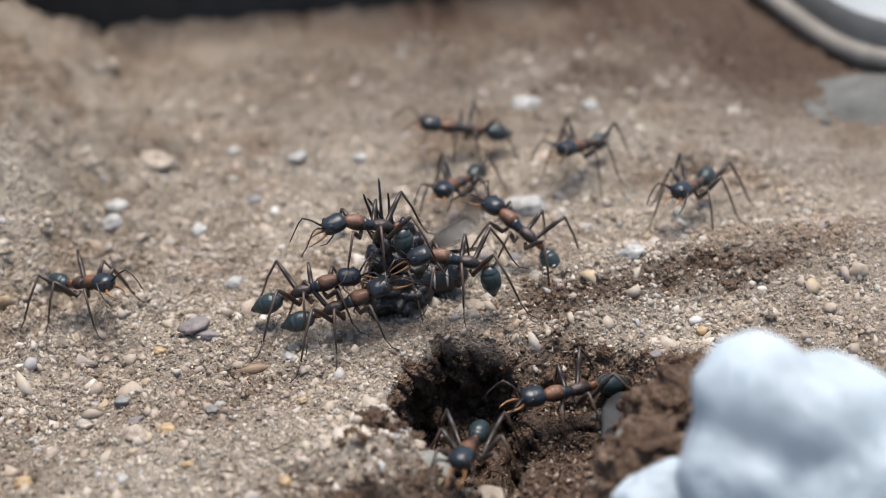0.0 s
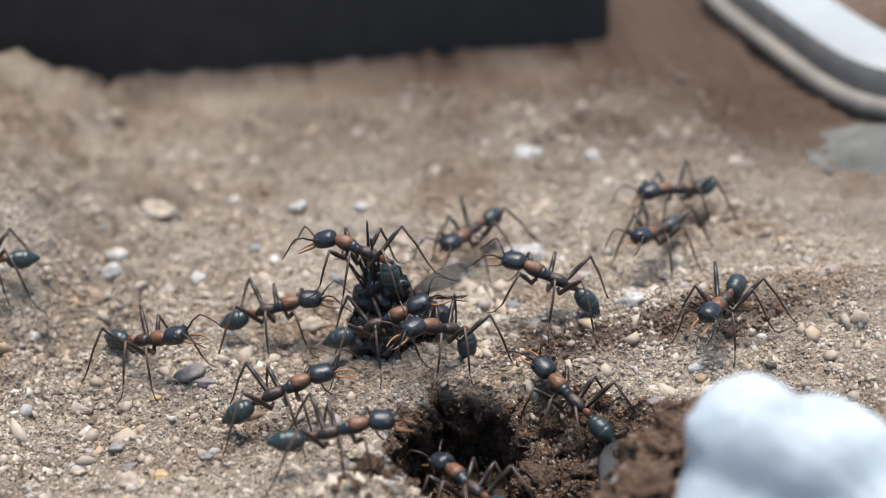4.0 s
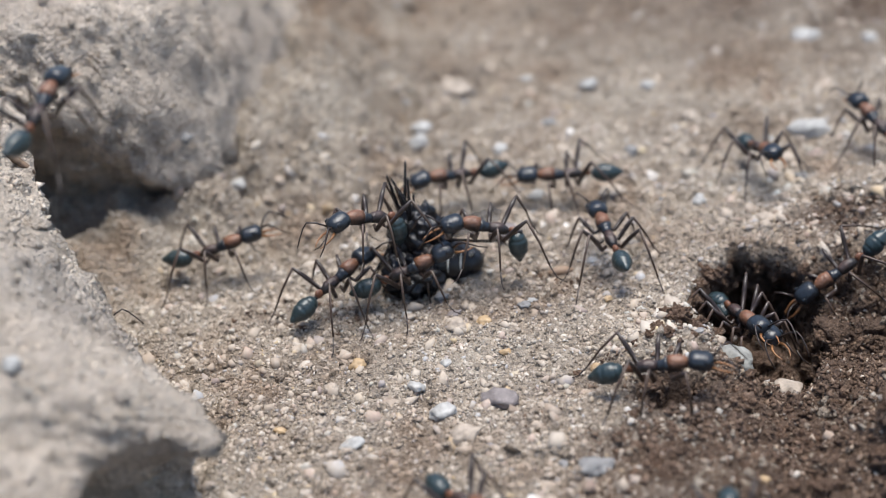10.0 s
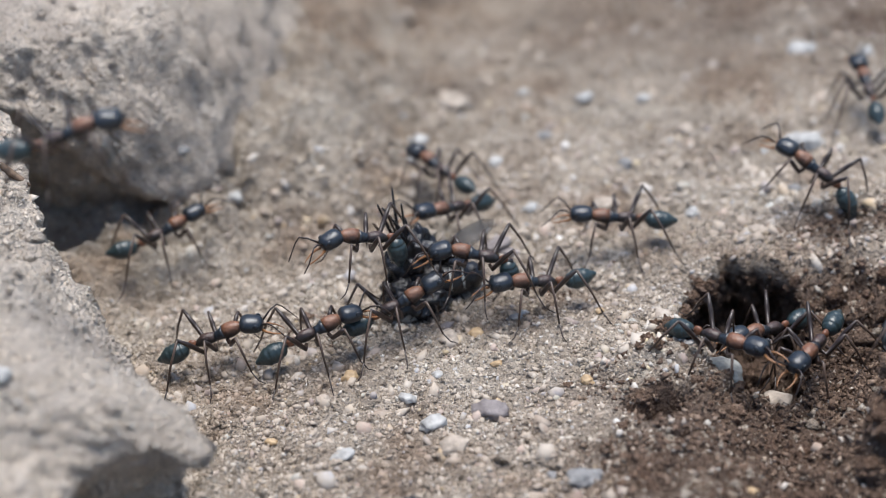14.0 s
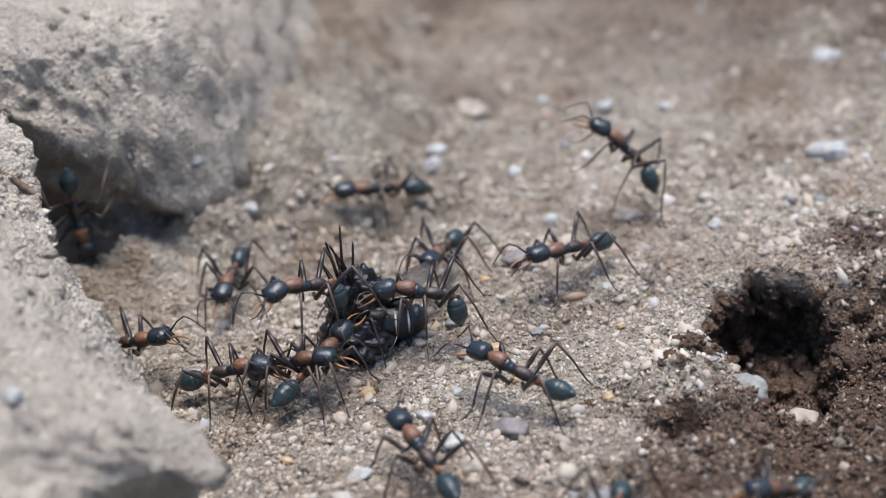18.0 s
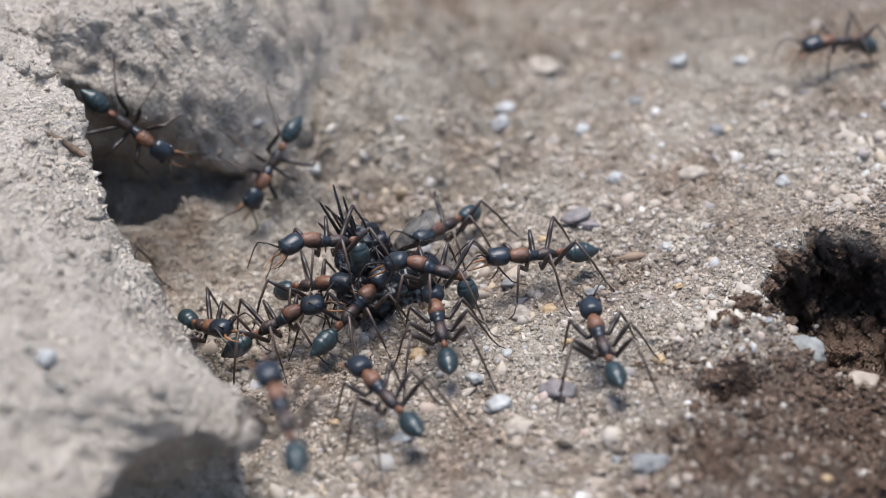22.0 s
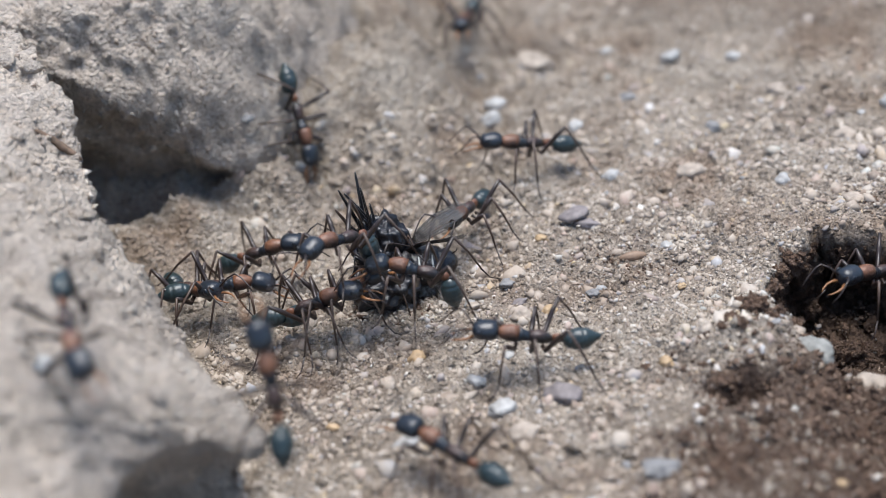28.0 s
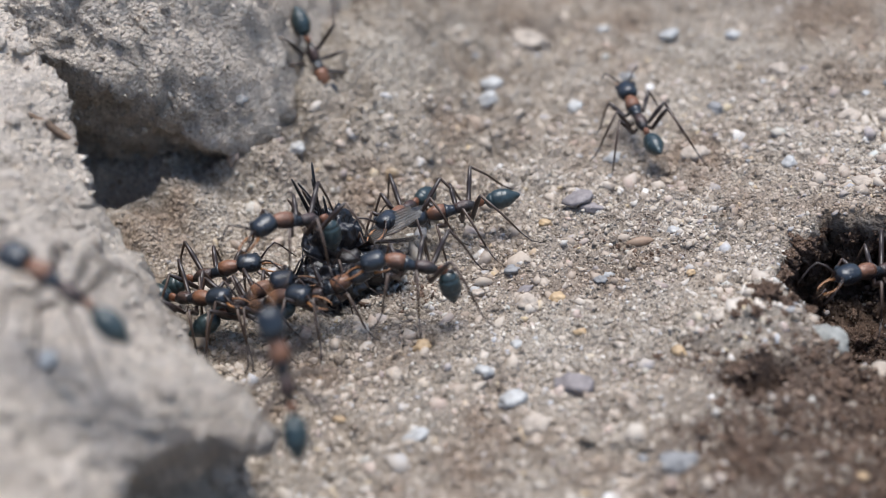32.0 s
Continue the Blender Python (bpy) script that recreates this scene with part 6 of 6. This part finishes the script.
def gait(leg, rows, side, index, spread):
    """A leg's swing on its ant: tripods alternate while the ant walks, and rest while it stands."""
    hip = leg.location.copy()
    out, phase, swing = [], 0.0, 0.0
    tripod = math.pi * ((index + (side < 0)) % 2)
    for (t0, a), (t1, b) in zip(rows, rows[1:]):
        speed = (b.translation - a.translation).length / max(0.05, t1 - t0) / MM
        steps = max(1, round((t1 - t0) / 0.16)) if speed > 1.2 else max(1, round((t1 - t0) / 0.8))
        reach = min(17.0, 2.2 * speed)
        for k in range(steps):
            t = t0 + (t1 - t0) * k / steps
            phase += (t1 - t0) / steps / 0.62 * 2 * math.pi if speed > 1.2 else 0.5
            swing = reach * math.sin(phase + tripod)
            lift = max(0.0, math.cos(phase + tripod)) * min(9.0, speed)
            out.append((t, Matrix.Translation(hip) @ pose(0, 0, 0, lift * side, 0, (swing + spread) * (1 if side > 0 else -1))))
    out.append((rows[-1][0], out[-1][1]))
    return out


LABELS = {"K": "black ant with curled gaster gripping the dead insect", "N": "black ant with curled gaster biting the dead insect", "R": "slender black ant with orange thorax rearing up on the soil",
          "T": "black ant with orange thorax climbing the earth clods", "U": "black ant with orange thorax on the near clod", "V": "black ant with orange thorax climbing down the big clod",
          "A": "black ant with orange thorax walking into the burrow"}


def motions():
    rnd = random.Random(21)
    first, curled = build_ant(), build_ant(-80)
    spare = {False: first, True: curled}
    used = {False: False, True: False}
    legs_of = []
    for name, rows in rows_of_ants().items():
        bent = name in "KN"
        if used[bent]:
            ant = copy_thing(spare[bent], rows[0][1])
        else:
            ant, used[bent] = spare[bent], True
        legs_of.append((ant, rows, name))
        if name in LABELS:
            tagged(ant, LABELS[name], "ant", "ants")
    for ant, rows, name in legs_of:
        walk(ant, rows)
        legs = [c for c in ant.children if c.name.startswith("leg")]
        for c in ant.children:
            if c.name.startswith("head"):
                c.rotation_euler = (rnd.uniform(-6, 6), radians(rnd.uniform(-10, 14) + (22 if name in "KN" else 0)), radians(rnd.uniform(-14, 14)))
                c.rotation_euler[0] = radians(rnd.uniform(-6, 6))
            elif c.name.startswith("gaster") and name not in "KN":
                c.rotation_euler = (0, radians(rnd.uniform(-8, 22) * -1 if name != "R" else -36), radians(rnd.uniform(-7, 7)))
        for k, leg in enumerate(legs):
            side = 1 if leg.location.y > 0 else -1
            walk(leg, gait(leg, rows, side, k // 2, rnd.uniform(-9, 9)))
    walk(build_prey(), PREY_ROWS)


# ---- loose grains ----
def scatter(name, count, area, size, mat, label, seed, keep=None, sink=0.1, category="sand", fine=True, on=None, tiny=False):
    """One object of many small angular grains that lie on the ground."""
    rng = np.random.default_rng(seed)
    if tiny:
        solid = np.array([(1, 1, 1), (-1, -1, 1), (-1, 1, -1), (1, -1, -1)]) * 0.75
        tri = np.array([(0, 2, 1), (0, 1, 3), (0, 3, 2), (1, 2, 3)])
    elif fine:
        solid = np.array([(1, 0, 0), (-1, 0, 0), (0, 1, 0), (0, -1, 0), (0, 0, 1), (0, 0, -1)], float)
        tri = np.array([(0, 2, 4), (2, 1, 4), (1, 3, 4), (3, 0, 4), (2, 0, 5), (1, 2, 5), (3, 1, 5), (0, 3, 5)])
    else:
        t = (1 + 5 ** 0.5) / 2
        solid = np.array([(-1, t, 0), (1, t, 0), (-1, -t, 0), (1, -t, 0), (0, -1, t), (0, 1, t), (0, -1, -t), (0, 1, -t), (t, 0, -1), (t, 0, 1), (-t, 0, -1), (-t, 0, 1)]) / 1.9
        tri = np.array([(0, 11, 5), (0, 5, 1), (0, 1, 7), (0, 7, 10), (0, 10, 11), (1, 5, 9), (5, 11, 4), (11, 10, 2), (10, 7, 6), (7, 1, 8),
                        (3, 9, 4), (3, 4, 2), (3, 2, 6), (3, 6, 8), (3, 8, 9), (4, 9, 5), (2, 4, 11), (6, 2, 10), (8, 6, 7), (9, 8, 1)])
    at = []
    xs, ys = rng.uniform(area[0], area[1], count), rng.uniform(area[2], area[3], count)
    chance = rng.uniform(size=count)
    for x, y, c in zip(xs, ys, chance):
        if on:
            if c < 0.5:
                way = Vector((0, 0.5, -1)).normalized() if on is BACK_CLOD else Vector((-0.5, 0.2, -1)).normalized()
                hit, p, _, _ = on.ray_cast(Vector((x, y, 24)) * MM - way * 0.02, way)
            elif on is BACK_CLOD:
                hit, p, _, _ = on.ray_cast(Vector((x, 2, 40 * c - 20)) * MM, Vector((0, 1, 0.05)))
            else:
                hit, p, _, _ = on.ray_cast(Vector((10, y, 40 * c - 20)) * MM, Vector((-1, 0.2, 0)).normalized())
            if hit and p.z > 0:
                at.append(tuple(p / MM))
            continue
        if keep and not keep(x, y, c):
            continue
        d = pit(x, y)
        at.append((x, y + 3.5 * smooth(0.5, 7.0, shaft(x, y)) * smooth(-3, 4, y - HOLE[1]), skin(x, y, d, damp(x, y))))
    at = np.array(at)
    n, k = len(at), len(solid)
    sizes = np.clip(size * np.exp(rng.normal(0, 0.65, n)), size * 0.4, size * 3.5)
    turn, _ = np.linalg.qr(rng.normal(size=(n, 3, 3)))
    p = solid[None] * rng.uniform(0.5, 1.3, (n, 1, 3)) * (1 + rng.normal(0, 0.28, (n, k, 1)))
    p = np.einsum("nij,nkj->nki", turn, p) * sizes[:, None, None]
    at[:, 2] += sizes * sink
    V = ((p + at[:, None]) * MM).reshape(-1, 3)
    F = (tri[None] + (np.arange(n) * k)[:, None, None]).reshape(-1, 3)
    me = bpy.data.meshes.new(name)
    me.vertices.add(len(V))
    me.vertices.foreach_set("co", V.ravel())
    me.loops.add(len(F) * 3)
    me.loops.foreach_set("vertex_index", F.ravel().astype(np.int32))
    me.polygons.add(len(F))
    me.polygons.foreach_set("loop_start", np.arange(0, len(F) * 3, 3, dtype=np.int32))
    me.update(calc_edges=True)
    me.materials.append(mat)
    ob = new(name, me)
    if on:
        ob.parent = on
        return tagged(ob, label, kind="stuff")
    return tagged(ob, label, category, kind="stuff")


def sandy(x, y, c):
    return shaft(x, y) < 0.3 and c > 0.97 * damp(x, y) * smooth(60, 40, y) and c < 1 - 0.85 * max(smooth(36, 64, y), smooth(42, 64, x))


def stony(x, y, c):
    """Gravel lies in patches, thin on the bank by the clods and far off."""
    k = 0.78 + 0.75 * noise.noise((x * 0.13, y * 0.13, 81)) - 0.5 * smooth(-4, -16, x) * smooth(2, 14, y) - 0.6 * smooth(18, 44, y)
    return shaft(x, y) < 0.3 and c < k * (1 - 0.97 * damp(x, y))


TWIG = material("twig_bark", plain((0.13, 0.085, 0.055), 0.8, 2500, 0.5, bumps=0.6))
twig = tagged(new("twig", tube_mesh("twig", [(-32.2, 0.7, 19.2), (-31.5, 0.85, 18.5), (-30.7, 0.8, 17.6), (-29.9, 0.55, 17.0), (-29.3, 0.3, 16.6)], [0.1, 0.24, 0.3, 0.24, 0.08], TWIG, 8)),
              "short brown twig lying on the near clod", "twig")

scatter("fine_grit", 170000, (-38, 62, -25, 52), 0.07, GRAIN, "fine tan grit covering the soil", 8, sandy, -0.04, tiny=True)
scatter("sand_grains", 78000, (-38, 62, -28, 64), 0.095, GRAVEL, "sand grains of many colours strewn over the soil", 1, stony, -0.1)
scatter("gravel", 22000, (-26, 56, -30, 66), 0.15, GRAVEL, "fine tan, grey and white gravel bedded in the soil", 2, stony, -0.2, "gravel", False)
scatter("gravel", 2400, (-26, 56, -30, 66), 0.26, GRAVEL, "coarse tan, rose and grey gravel bedded in the soil", 12, stony, -0.3, "gravel", False)
scatter("earth_clumps", 26000, (-28, 56, -30, 66), 0.16, SOIL, "small crumbs of dry brown earth on the soil", 13, lambda x, y, c: shaft(x, y) < 0.3 and noise.noise((x * 0.22, y * 0.22, 71)) > 0.6 * c - 0.25, -0.1, "soil")
scatter("soil_crumbs", 110000, (-18, 60, -32, 16), 0.085, DUG_GRAIN, "dark damp crumbs of dug-out soil", 3, lambda x, y, c: c < damp(x, y) - 0.1, 0.1, "soil", tiny=True)
scatter("soil_clumps", 8000, (-16, 60, -32, 16), 0.19, CRUMB, "dark brown clumps of dug-out soil", 14, lambda x, y, c: c < damp(x, y) - 0.1, -0.1, "soil")
scatter("fallen_crumbs", 40000, (-38, -15, 5, 24), 0.05, CLOD_GRAIN, "pale dry crumbs fallen from the clods onto the soil", 21, lambda x, y, c: c < smooth(-15, -23, x) * smooth(5, 10, y), -0.1, "soil", tiny=True)
scatter("crumb_cover", 9000, (-54, -8, 0, 60), 0.075, CLOD_GRAIN, "fine dry crumbs on the clod", 4, on=BACK_CLOD, tiny=True)
scatter("crumb_cover", 10000, (-50, 0, -44, 12), 0.09, CLOD_GRAIN, "fine dry crumbs on the clod", 6, on=FRONT_CLOD, tiny=True)

motions()
